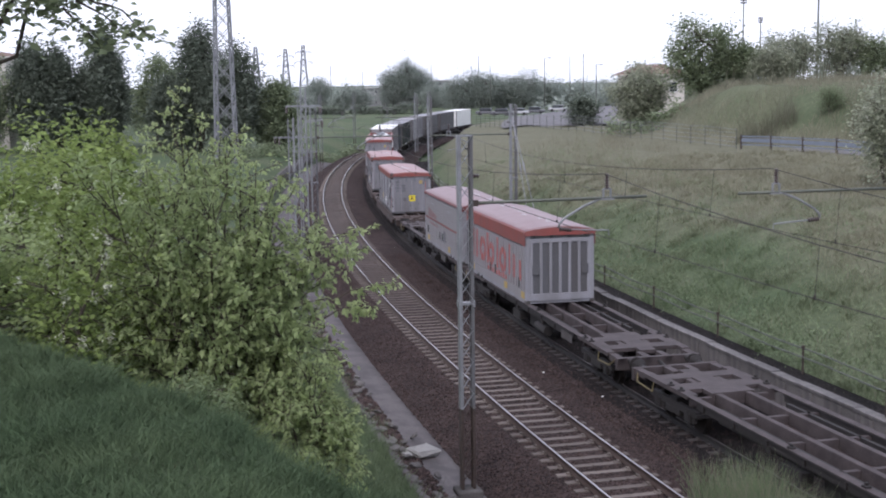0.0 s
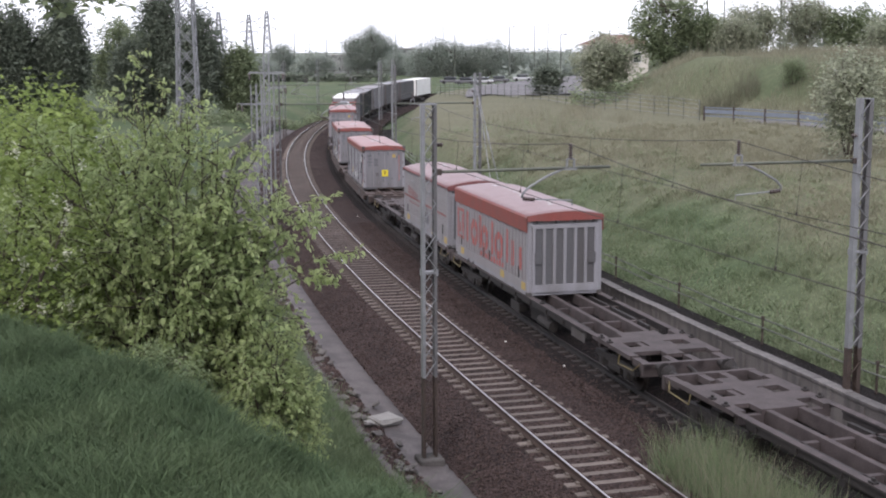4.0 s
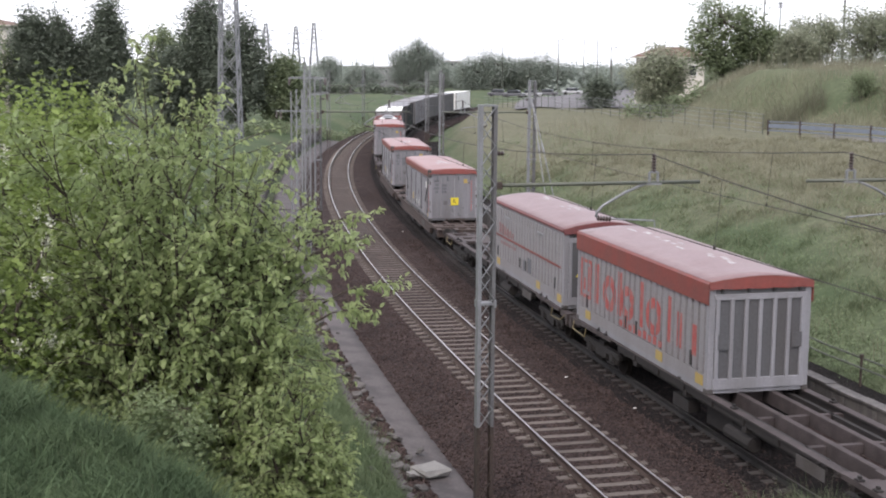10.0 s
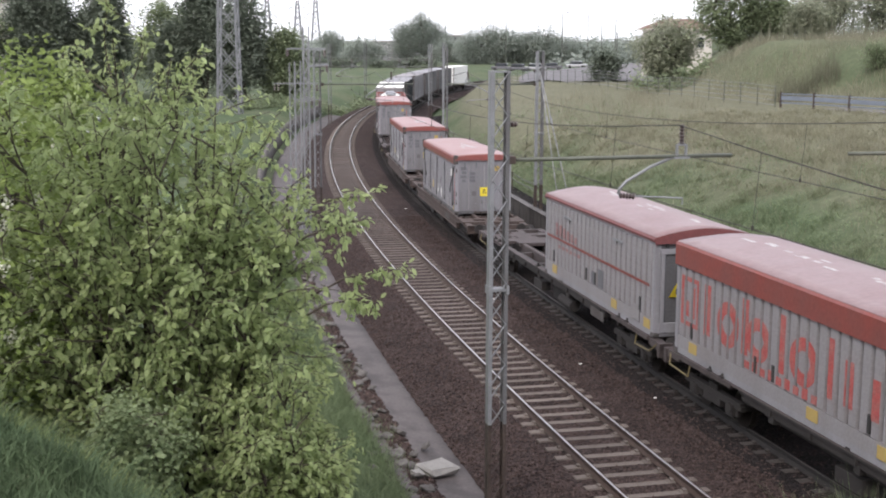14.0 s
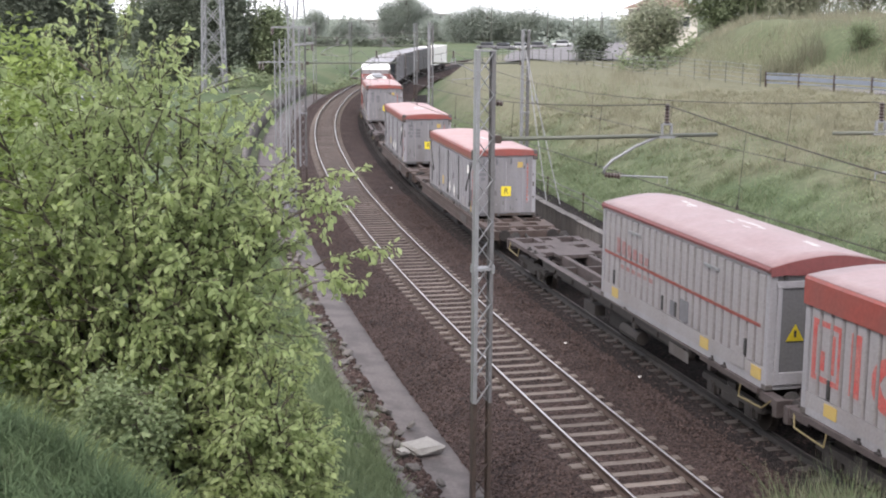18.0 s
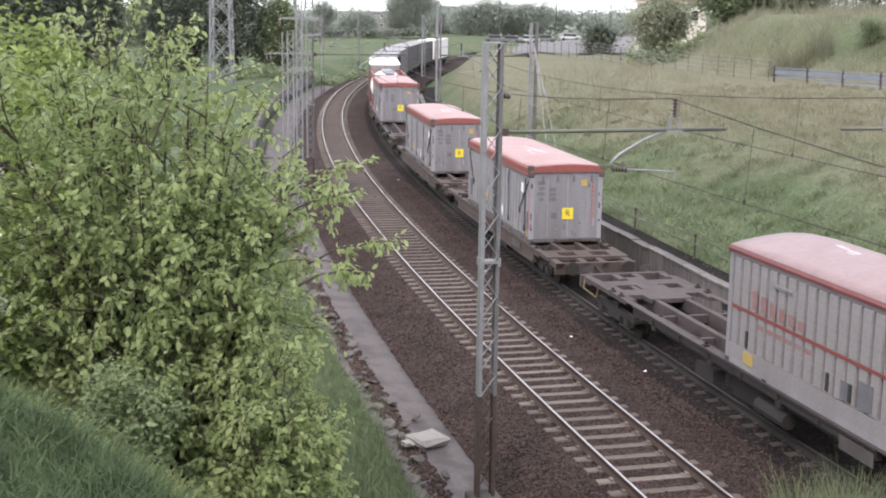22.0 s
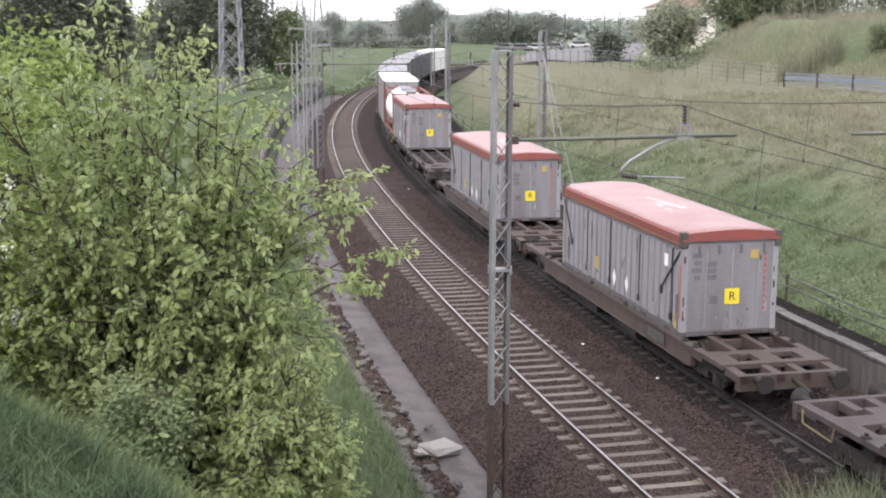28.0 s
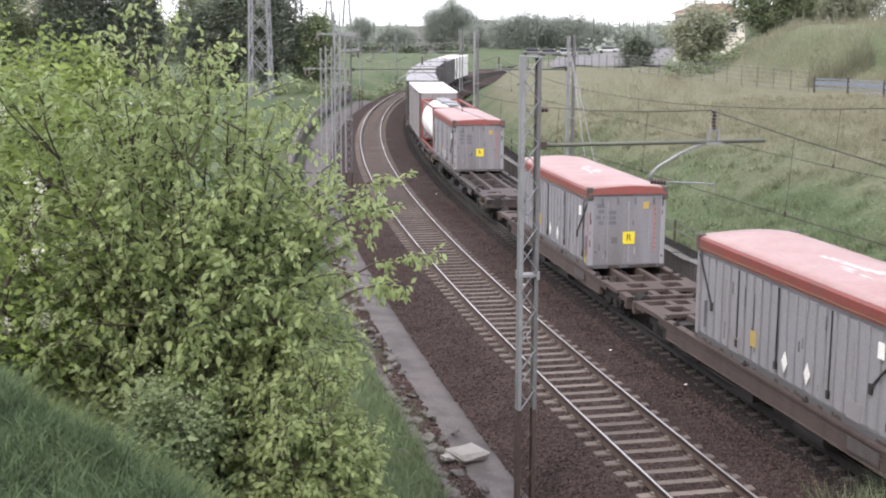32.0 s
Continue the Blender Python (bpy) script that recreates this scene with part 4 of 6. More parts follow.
def arched_top(hw, y0, y1, z0, rise, skirt, n=8):
    """A tarpaulin: two skirts and a crowned roof with slight sag."""
    bm = bmesh.new()
    cols = [(-hw - 0.03, z0 - skirt), (-hw - 0.035, z0 - 0.05), (-hw + 0.0, z0)]
    cols += [(-hw + 2 * hw * k / n, z0 + rise * (1 - abs(2 * k / n - 1) ** 1.7)) for k in range(1, n)]
    cols += [(hw, z0), (hw + 0.035, z0 - 0.05), (hw + 0.03, z0 - skirt)]
    m = 18
    rows = []
    for j in range(m + 1):
        y = y0 + (y1 - y0) * j / m
        rows.append([bm.verts.new((x, y, z + (0.008 * math.sin(j * 2.1 + i) - 0.006 * (j % 3 == 1)) * (2 < i < len(cols) - 3))) for i, (x, z) in enumerate(cols)])
    for a, b in zip(rows, rows[1:]):
        for i in range(len(cols) - 1):
            f = bm.faces.new((a[i], b[i], b[i + 1], a[i + 1]))
            f.smooth = 2 <= i <= len(cols) - 4
    return bm, rows


# (thing, offset of its middle behind the first container's face, height of its base)
TRAIN = []


def container(kind, label, L=9.12, hw=1.25, H=2.55):
    """A container whose front face looks towards -y; its base stands at z = 0."""
    c = thing("container", label, "container", group="containers on the train")
    h = L / 2
    wall, rib = ("recess_shade_scuff", "rib_white") if kind in ("slat", "stripe") else ("grey_panel", "grey_panel")
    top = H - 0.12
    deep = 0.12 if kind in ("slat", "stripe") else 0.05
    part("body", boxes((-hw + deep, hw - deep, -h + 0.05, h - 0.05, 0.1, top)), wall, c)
    part("floor_frame", boxes((-hw, hw, -h, -h + 0.14, 0, 0.17), (-hw, hw, h - 0.14, h, 0, 0.17), (-hw, -hw + 0.1, -h, h, 0, 0.17), (hw - 0.1, hw, -h, h, 0, 0.17), bevel=0.01), "grey_panel" if kind != "panel" else "grey_panel_dark", c)
    part("top_rail", boxes((-hw, -hw + 0.09, -h, h, top - 0.06, top + 0.04), (hw - 0.09, hw, -h, h, top - 0.06, top + 0.04), (-hw, hw, -h, -h + 0.09, top - 0.06, top + 0.04), (-hw, hw, h - 0.09, h, top - 0.06, top + 0.04)), "grey_panel", c)
    for x in (-hw, hw - 0.14):
        for y in (-h, h - 0.14):
            part("corner_post", boxes((x - 0.01, x + 0.15, y - 0.01, y + 0.15, -0.0, H - 0.02), bevel=0.012), "grey_panel", c)
            for z in (0, H - 0.14):
                part("corner_casting", boxes((x - 0.02, x + 0.16, y - 0.02, y + 0.16, z, z + 0.12), bevel=0.015), "wagon_grey", c)
    if kind in ("slat", "stripe"):
        n = n_slat = 24
        rb = boxes((-0.025, 0.05, -0.139, 0.139, 0.42, top - 0.05), (-0.045, -0.02, -0.128, 0.128, 0.46, top - 0.09), bevel=0.008)
        first = part("side_slat", rb, rib, c)
        first.matrix_basis = pose(-hw + 0.035, -h + 0.35, 0)
        for i in range(n):
            for x, r in ((-hw + 0.035, 0), (hw - 0.035, 180)):
                if i or r:
                    share("side_slat", first.data, c, pose(x, -h + 0.35 + (L - 0.7) * i / (n - 1), 0, 0, 0, r))
        part("sill_panel", boxes((-hw - 0.005, -hw + 0.05, -h + 0.1, h - 0.1, 0.15, 0.45)), "rib_white", c)
        part("sill_panel", boxes((hw - 0.05, hw + 0.005, -h + 0.1, h - 0.1, 0.15, 0.45)), "rib_white", c)
        for y in (-h + 0.9, -0.2, 0.55, h - 0.9):
            part("lock", boxes((-hw - 0.035, -hw + 0.02, y - 0.05, y + 0.05, 0.5, 0.85), bevel=0.01), "black", c)
        for y in (-h + 2.2, h - 2.6):
            part("lashing_ring", boxes((-hw - 0.045, -hw, y, y + 0.75, top - 0.38, top - 0.32)), "galvanised", c)
        for y in (-h + 0.2, h - 1.2, -h + 2.6):
            part("yellow_plate", boxes((-hw - 0.025, -hw, y, y + 0.4, 0.16, 0.4)), "orange", c)
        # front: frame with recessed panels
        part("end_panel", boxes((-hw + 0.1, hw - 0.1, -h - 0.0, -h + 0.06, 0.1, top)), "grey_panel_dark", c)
        xs = np.linspace(-hw + 0.2, hw - 0.2, 7)
        for x in xs if kind == "slat" else (xs[0], xs[-1]):
            part("end_rib", boxes((x - 0.05, x + 0.05, -h - 0.05, -h + 0.03, 0.3, top - 0.25), bevel=0.012), "grey_panel", c)
        part("end_sill", boxes((-hw + 0.12, hw - 0.12, -h - 0.045, -h + 0.03, 0.1, 0.36), bevel=0.01), "grey_panel", c)
        part("end_header", boxes((-hw + 0.12, hw - 0.12, -h - 0.04, -h + 0.03, top - 0.3, top - 0.16), bevel=0.01), "grey_panel", c)
        for x in (-hw + 0.35, hw - 0.35) if kind == "slat" else ():
            part("end_plate", boxes((x - 0.13, x + 0.13, -h - 0.065, -h - 0.05, 1.05, 1.4)), "grey_panel_dark", c)
        for x in np.linspace(-hw + 0.3, hw - 0.3, 4):
            part("hook", boxes((x - 0.03, x + 0.03, -h - 0.07, -h, top - 0.12, top - 0.04)), "black", c)
        tarp_side, tarp_roof, rise, skirt = ("tarp_red", "tarp_dull", 0.13, 0.52) if kind == "slat" else ("tarp_dark_red", "tarp_dull", 0.2, 0.1)
    else:
        # smooth panelled sides with a few seams and folds
        fold = part("side_fold", boxes((-0.02, 0.02, -0.13, 0.13, 0.17, top - 0.3), bevel=0.012), "grey_panel", c)
        fold.matrix_basis = pose(-hw + 0.035, -h + 0.38, 0)
        for k in range(1, 22):
            share("side_fold", fold.data, c, pose(-hw + 0.035 + 0.006 * (k % 5 == 2), -h + 0.38 + 0.395 * k, 0))
        for y in (-h + 0.62, -h + 2.75, -h + 4.95, -h + 6.85):
            bm = boxes((-hw - 0.012, -hw + 0.01, y - 0.014, y + 0.014, 0.3, top - 0.3), (-hw - 0.03, -hw + 0.01, y - 0.05, y + 0.05, 0.3, 0.46))
            part("lock_rod", bm, "black", c)
        for y in (-h + 1.9, -h + 6.1, h - 1.6):
            part("white_scrape", boxes((-hw + 0.004, -hw + 0.014, y, y + 0.11, 0.9, 1.7)), "rib_white", c)
        for y in (-h + 1.55, h - 2.4):
            part("sill_plate", boxes((-hw - 0.006, -hw + 0.02, y, y + 0.5, 0.16, 0.5)), "rib_white", c)
        part("corner_tape", boxes((-hw - 0.016, -hw - 0.011, -h + 0.03, -h + 0.09, 0.45, 1.75)), "red_paint", c)
        part("corner_plate", boxes((-hw - 0.016, -hw - 0.011, -h + 0.2, -h + 0.36, 0.16, 0.55)), "orange", c)
        part("white_plate", boxes((-hw - 0.004, -hw + 0.015, -h + 0.9, -h + 1.1, 1.55, 1.85)), "white", c)
        for y in (-h - 0.01, h - 0.15):
            part("tarp_corner", boxes((-hw - 0.06, -hw + 0.12, y - 0.05, y + 0.14, H - 0.32, H + 0.06), bevel=0.02), "wagon_grey", c, "rusty dark corner fitting")
            part("tarp_corner", boxes((hw - 0.12, hw + 0.06, y - 0.05, y + 0.14, H - 0.32, H + 0.06), bevel=0.02), "wagon_grey", c)
        for x in (hw - 0.04,):
            for k in range(11):
                y = -h + 0.5 + k * 0.81
                part("side_panel", boxes((x - 0.02, x + 0.02, y - 0.3, y + 0.3, 0.17, top - 0.2), bevel=0.01), "grey_panel", c)
        for y0, y1 in ((-h + 0.12, -h + 1.25), (h - 0.15, h - 0.9)):
            bm = bmesh.new()
            bar(bm, (-hw - 0.015, y0, top - 0.3), (-hw - 0.015, y1, 0.95), 0.035, 0.03)
            box(bm, -hw - 0.03, -hw + 0.01, y1 - 0.05, y1 + 0.05, 0.82, 1.02)
            part("strap", bm, "black", c)
        for y in (-h + 0.25, -h + 0.62, h - 0.55):
            part("latch", boxes((-hw - 0.03, -hw + 0.02, y - 0.03, y + 0.03, 0.35, 1.0), bevel=0.008), "faded_print", c)
        part("end_panel", boxes((-hw + 0.12, hw - 0.12, -h - 0.005, -h + 0.06, 0.12, top - 0.02), bevel=0.01), "end_grey", c)
        for x in (-0.62, 0.05, 0.7):
            part("end_seam", boxes((x - 0.02, x + 0.02, -h - 0.02, -h, 0.2, top - 0.25), bevel=0.006), "grey_panel", c)
        for x in (-0.8, -0.3, 0.25, 0.85):
            part("tarp_hook", boxes((x - 0.03, x + 0.03, -h - 0.05, -h, top - 0.36, top - 0.14), bevel=0.008), "faded_print", c)
        for k, (x, w) in enumerate(((-0.85, 0.24), (-0.83, 0.2), (-0.86, 0.26), (-0.84, 0.16), (-0.5, 0.3), (-0.5, 0.3), (-0.48, 0.26))):
            z = (2.0, 1.82, 1.64, 1.46, 1.78, 1.62, 1.46)[k] * top / 2.4
            part("faded_mark", boxes((x - w / 2, x + w / 2, -h - 0.009, -h, z - 0.06, z + 0.06)), "faded_print", c)
        sign = part("sign_plate", boxes((-0.13, 0.25, -h - 0.03, -h - 0.015, 0.76, 1.14), bevel=0.004), "yellow", c, "yellow square plate with a black letter")
        lettering("R", 0.3, "black", sign, pose(0.06, -h - 0.034, 0.95, 90))
        part("small_sign", boxes((0.5, 0.72, -h - 0.02, -h - 0.005, 1.85, 2.06)), "orange", c)
        part("ladder_tape", boxes((0.87, 0.92, -h - 0.015, -h, 0.5, 2.0)), "red_paint", c)
        for k in range(10):
            part("ladder_rung", boxes((0.873, 0.917, -h - 0.019, -h - 0.015, 0.53 + 0.15 * k, 0.58 + 0.15 * k)), "rib_white", c)
        part("worn_mark", boxes((-0.5, -0.3, -h - 0.008, -h, 0.78, 0.98)), "recess_shade_scuff", c)
        for y in (-h + 3.6, -h + 4.55):
            diamond = prism([(y - 0.13, 0.55), (y, 0.32), (y + 0.13, 0.55), (y, 0.78)], 0, 0.01)
            d = part("diamond_sticker", diamond, "white", c)
            d.matrix_basis = Matrix(((0, 0, -1, -hw - 0.002), (1, 0, 0, 0), (0, 1, 0, 0), (0, 0, 0, 1)))
        grime = random.Random(int(L * 100 + hw * 1000 + len(TRAIN) * 7))
        for k in range(9):
            x, z = grime.uniform(-hw + 0.2, hw - 0.2), grime.choice((grime.uniform(0.15, 0.5), grime.uniform(0.2, top - 0.4)))
            w2, h2 = grime.uniform(0.01, 0.035), grime.uniform(0.05, 0.22)
            part("scuff", boxes((x - w2, x + w2, -h - 0.0075 - 0.0003 * k, -h - 0.002, z, z + h2)), grime.choice(("grey_panel_dark", "recess_shade_scuff", "grey_panel")), c)
        for k in range(22):
            y, z = grime.uniform(-h + 0.3, h - 0.3), grime.choice((grime.uniform(0.16, 0.4), grime.uniform(0.2, top - 0.6)))
            w2, h2 = grime.uniform(0.012, 0.04), grime.uniform(0.05, 0.5)
            part("scuff", boxes((-hw + 0.0105 - 0.0002 * k, -hw + 0.016, y - w2, y + w2, z, z + h2)), grime.choice(("grey_panel_dark", "recess_shade_scuff", "rib_white", "rib_white")), c)
        part("orange_patch", boxes((-hw + 0.005, -hw + 0.018, -h + 5.9, -h + 6.2, 0.5, 0.85)), "orange", c)
        for k in range(26):
            w2, h2 = grime.uniform(0.03, 0.16), grime.uniform(0.02, 0.09)
            if k % 3:
                y = grime.uniform(-h + 0.2, h - 0.2)
                part("rust_stain", boxes((-hw - 0.0045 - 0.0002 * k, -hw + 0.01, y - w2, y + w2, 0.02, 0.02 + h2)), "mast_rust", c)
            else:
                x = grime.uniform(-hw + 0.2, hw - 0.2)
                part("rust_stain", boxes((x - w2, x + w2, -h - 0.0045 - 0.0002 * k, -h + 0.01, 0.02, 0.02 + h2)), "mast_rust", c)
        for x in (-hw, hw - 0.14):
            for k in range(5):
                z, w2 = grime.uniform(0.15, top - 0.2), grime.uniform(0.01, 0.03)
                part("rust_stain", boxes((x + 0.03, x + 0.03 + 2 * w2, -h - 0.0135 - 0.0003 * k, -h - 0.005, z, z + grime.uniform(0.05, 0.25))), "mast_rust", c)
        # cord through the eyelets of the skirt
        bm = bmesh.new()
        tube(bm, [(-hw - 0.05, -h + L * k / 12, H - 0.24 - 0.012 * (k % 2)) for k in range(13)], 0.012, 5)
        part("skirt_cord", bm, "hand_rail", c)
        tarp_side, tarp_roof, rise, skirt = "tarp_red", "tarp_top", 0.085, 0.3
    # tarpaulin: roof sheet, two skirts and the end flaps
    bm, rows = arched_top(hw, -h - 0.03, h + 0.03, H, rise, skirt)
    bm.faces.ensure_lookup_table()
    n_col = len(rows[0])
    sides = bm.copy()
    sides.faces.ensure_lookup_table()
    kill_roof = [f for k, f in enumerate(sides.faces) if 2 <= k % (n_col - 1) <= n_col - 4]
    bmesh.ops.delete(sides, geom=kill_roof, context="FACES")
    kill_side = [f for k, f in enumerate(bm.faces) if not 2 <= k % (n_col - 1) <= n_col - 4]
    bmesh.ops.delete(bm, geom=kill_side, context="FACES")
    roof = part("tarpaulin_roof", bm, tarp_roof, c, "faded pinkish tarpaulin roof")
    roof.modifiers.new("thick", "SOLIDIFY").thickness = 0.02
    skirts = part("tarpaulin_skirt", sides, tarp_side, c, "red tarpaulin edge")
    skirts.modifiers.new("thick", "SOLIDIFY").thickness = 0.02
    for y in (-h - 0.035, h + 0.035):
        bm = bmesh.new()
        n = 8
        pts = [(-hw - 0.03 + (2 * hw + 0.06) * k / n, H + rise * (1 - abs(2 * k / n - 1) ** 1.7)) for k in range(n + 1)]
        up = [bm.verts.new((x, y, z + 0.005)) for x, z in pts]
        lo = [bm.verts.new((x, y - 0.015 * (1 if y < 0 else -1), H - 0.17 + 0.02 * (k % 2))) for k, (x, z) in enumerate(pts)]
        for k in range(n):
            bm.faces.new((up[k], up[k + 1], lo[k + 1], lo[k]))
        flap = part("tarpaulin_flap", bm, "tarp_dark_red" if kind == "stripe" else "tarp_red", c)
        flap.modifiers.new("thick", "SOLIDIFY").thickness = 0.015
    patches = {"slat": [(0.1, -2.6, 0.5), (0.12, -1.5, 0.45), (0.1, 0.2, 0.5), (0.1, 1.6, 0.35), (0.12, 3.2, 0.6)], "stripe": [(0.3, -3.4, 0.7), (0.1, -0.6, 0.5), (0.35, -1.0, 0.6), (0.1, 2.4, 0.5)]}.get(kind, [(0.05, -0.3, 0.9), (0.2, 0.5, 0.7), (-0.1, -1.1, 0.6), (0.25, -0.5, 0.5)])
    worn = random.Random(len(TRAIN) + 3)
    for x, y, w in patches:
        for k in range(3):
            px, py, pw = x + worn.uniform(-0.2, 0.2), y + worn.uniform(-0.5, 0.5), w * worn.uniform(0.4, 1.0)
            z = H + rise * (1 - abs(px / hw) ** 1.7)
            half = worn.uniform(0.03, 0.08)
            part("pale_patch", boxes((px - half, px + half, py - pw / 2, py + pw / 2, z - 0.02, z + 0.026), bevel=0.008), "worn_white", c, "pale worn patch on the roof")
    if kind == "slat":
        x = -hw - 0.016
        slots = [-h + 0.35 + (L - 0.7) * k / (n_slat - 1) for k in range(n_slat)]

        # the faded red word, drawn as plain bars and rings painted on the slats
        def patch(bm, ya, yb, a0, a1, b0, b1):
            v = [bm.verts.new((x + d, y, z)) for d in (-0.005, 0.004) for y, z in ((ya, a0), (yb, b0), (yb, b1), (ya, a1))]
            for f in ((3, 2, 1, 0), (4, 5, 6, 7), (0, 1, 5, 4), (1, 2, 6, 5), (2, 3, 7, 6), (3, 0, 4, 7)):
                bm.faces.new([v[q] for q in f])

        def block(y0, y1, z0, z1):
            bm = bmesh.new()
            for c0 in slots:
                a, b = max(y0, c0 - 0.128), min(y1, c0 + 0.128)
                if b - a > 0.01:
                    patch(bm, a, b, z0, z1, z0, z1)
            return bm

        def ring(yc, zc, ry, rz, w=0.24):
            bm = bmesh.new()
            span = lambda y, r, q: q * math.sqrt(max(0.0, 1 - ((y - yc) / r) ** 2))
            for c0 in slots:
                for k in range(5):
                    a, b = c0 - 0.128 + 0.0512 * k, c0 - 0.0768 + 0.0512 * k
                    oa, ob2, ia, ib = span(a, ry, rz), span(b, ry, rz), span(a, ry - w, rz - w), span(b, ry - w, rz - w)
                    if min(oa, ob2) < 0.02:
                        continue
                    patch(bm, a, b, zc + ia, zc + oa, zc + ib, zc + ob2)
                    patch(bm, a, b, zc - oa, zc - ia, zc - ob2, zc - ib)
            return bm

        for bm in (block(3.3, 4.25, 1.8, 1.9), block(3.3, 4.25, 0.76, 0.86), block(3.3, 3.42, 0.86, 1.8), block(4.13, 4.25, 0.86, 1.8), block(3.52, 3.72, 0.98, 1.7), block(3.84, 4.04, 0.98, 1.34),
                   block(2.72, 3.02, 0.76, 1.9), ring(1.85, 1.22, 0.52, 0.5, 0.27), block(0.92, 1.2, 0.76, 1.95), ring(0.48, 1.2, 0.5, 0.46, 0.26),
                   block(-0.62, -0.34, 0.76, 1.95), ring(-1.35, 1.2, 0.52, 0.48, 0.26), block(-2.42, -2.14, 0.76, 1.9), block(-3.1, -2.82, 0.76, 1.62), block(-3.95, -3.67, 0.76, 1.5)):
            part("painted_shape", bm, "red_paint", c, "faded red painted shape")
        for k in range(9):
            part("small_painted_bar", boxes((x - 0.004, x + 0.02, -1.9 + k * 0.34, -1.7 + k * 0.34, 0.5, 0.66 + 0.05 * (k % 2))), "red_paint", c)
    if kind == "stripe":
        x = -hw - 0.016
        part("red_stripe", boxes((x - 0.006, x, -h + 0.3, h - 0.2, 1.23, 1.3)), "tarp_red", c)
        for k in range(6):
            y = h - 3.1 + k * 0.366
            part("painted_bar", boxes((x - 0.006, x + 0.004, y, y + 0.22, 1.36, 1.55 + 0.04 * k)), "faded_red", c)
            part("painted_bar", boxes((x - 0.006, x + 0.004, y - 0.3, y - 0.08, 1.0, 1.1)), "faded_red", c)
        part("dark_badge", boxes((x - 0.01, x, -0.9, -0.45, 0.5, 1.0)), "faded_print", c)
        part("dark_badge", boxes((x - 0.01, x, -0.2, 0.1, 0.5, 0.85)), "faded_print", c)
        part("white_board", boxes((x - 0.012, x, -h + 0.9, -h + 1.35, 0.2, 0.62)), "rib_white", c)
        tri = bmesh.new()
        v = [tri.verts.new(p) for p in ((-0.9, -h - 0.03, 1.0), (-0.5, -h - 0.03, 1.0), (-0.7, -h - 0.03, 1.35))]
        tri.faces.new(v)
        bmesh.ops.solidify(tri, geom=tri.faces[:], thickness=0.01)
        warn = part("warning_triangle", tri, "yellow", c, "yellow warning triangle")
        part("warning_mark", boxes((-0.72, -0.68, -h - 0.05, -h - 0.02, 1.08, 1.22)), "black", warn)
    return c


def tank_container():
    c = thing("tank_container", "white tank in a red steel container frame", "tank container", group="containers on the train")
    bm = bmesh.new()
    ys = [-3.9, -3.75, -3.4, 3.4, 3.75, 3.9]
    tube(bm, [(0, y, 1.42) for y in ys], [0.55, 1.0, 1.24, 1.24, 1.0, 0.55], 28)
    part("tank", bm, "white", c, smooth=True)
    for y in (-4.0, 4.0):
        for x in (-1.18, 1.18):
            part("post", boxes((x - 0.07, x + 0.07, y - 0.07, y + 0.07, 0, 2.6), bevel=0.01), "tarp_red", c)
        bm = bmesh.new()
        for z in (0.07, 2.53):
            bar(bm, (-1.15, y, z), (1.15, y, z), 0.12)
        bar(bm, (-1.15, y, 0.1), (-0.5, y, 0.9), 0.08)
        bar(bm, (1.15, y, 0.1), (0.5, y, 0.9), 0.08)
        bar(bm, (-1.15, y, 2.5), (-0.5, y, 1.8), 0.08)
        bar(bm, (1.15, y, 2.5), (0.5, y, 1.8), 0.08)
        part("end_frame", bm, "tarp_red", c)
    for x in (-1.18, 1.18):
        for z in (0.07, 2.53):
            bm = bmesh.new()
            bar(bm, (x, -3.95, z), (x, 3.95, z), 0.1)
            part("rail", bm, "tarp_red", c)
    part("walkway", boxes((-0.35, 0.35, -3.6, 3.6, 2.66, 2.7), (-0.45, 0.45, -1.6, -0.6, 2.6, 2.76)), "galvanised", c)
    return c


def box_container(L, H, hw, side, top, label, ribs=16):
    c = thing("box_container", label, "container", group="containers on the train")
    h = L / 2
    part("body", boxes((-hw + 0.03, hw - 0.03, -h + 0.03, h - 0.03, 0.05, H - 0.06), bevel=0.02), side, c)
    part("roof", boxes((-hw, hw, -h, h, H - 0.06, H + 0.04), bevel=0.03), top, c)
    part("base_rail", boxes((-hw, hw, -h, h, 0, 0.14), bevel=0.015), side, c)
    for x in (-hw, hw - 0.1):
        for y in (-h, h - 0.1):
            part("corner_post", boxes((x - 0.01, x + 0.11, y - 0.01, y + 0.11, 0, H)), "wagon_grey", c)
    for k in range(ribs):
        y = -h + 0.4 + (L - 0.8) * k / (ribs - 1)
        part("side_rib", boxes((-hw - 0.005, -hw + 0.04, y - 0.06, y + 0.06, 0.14, H - 0.08)), side, c)
        part("side_rib", boxes((hw - 0.04, hw + 0.005, y - 0.06, y + 0.06, 0.14, H - 0.08)), side, c)
    part("door_bars", boxes((-0.45, -0.41, -h - 0.03, -h, 0.15, H - 0.15), (0.41, 0.45, -h - 0.03, -h, 0.15, H - 0.15), (-0.02, 0.02, -h - 0.02, -h, 0.1, H - 0.1)), "wagon_grey", c)
    return c


def ride(ob, offset, z=0.0):
    ob.matrix_basis = track_pose(17.84 + offset, TRACK_E, z)
    TRAIN.append((ob, offset, z))
    return ob


ride(flat_wagon(19.6, "empty rusty brown skeletal container wagon", 1.08), -20.3)
ride(flat_wagon(18.9, "brown skeletal container wagon, half empty", 1.08), 0.2)
ride(flat_wagon(18.9, "brown grey skeletal container wagon, half empty", 1.08), 19.5)
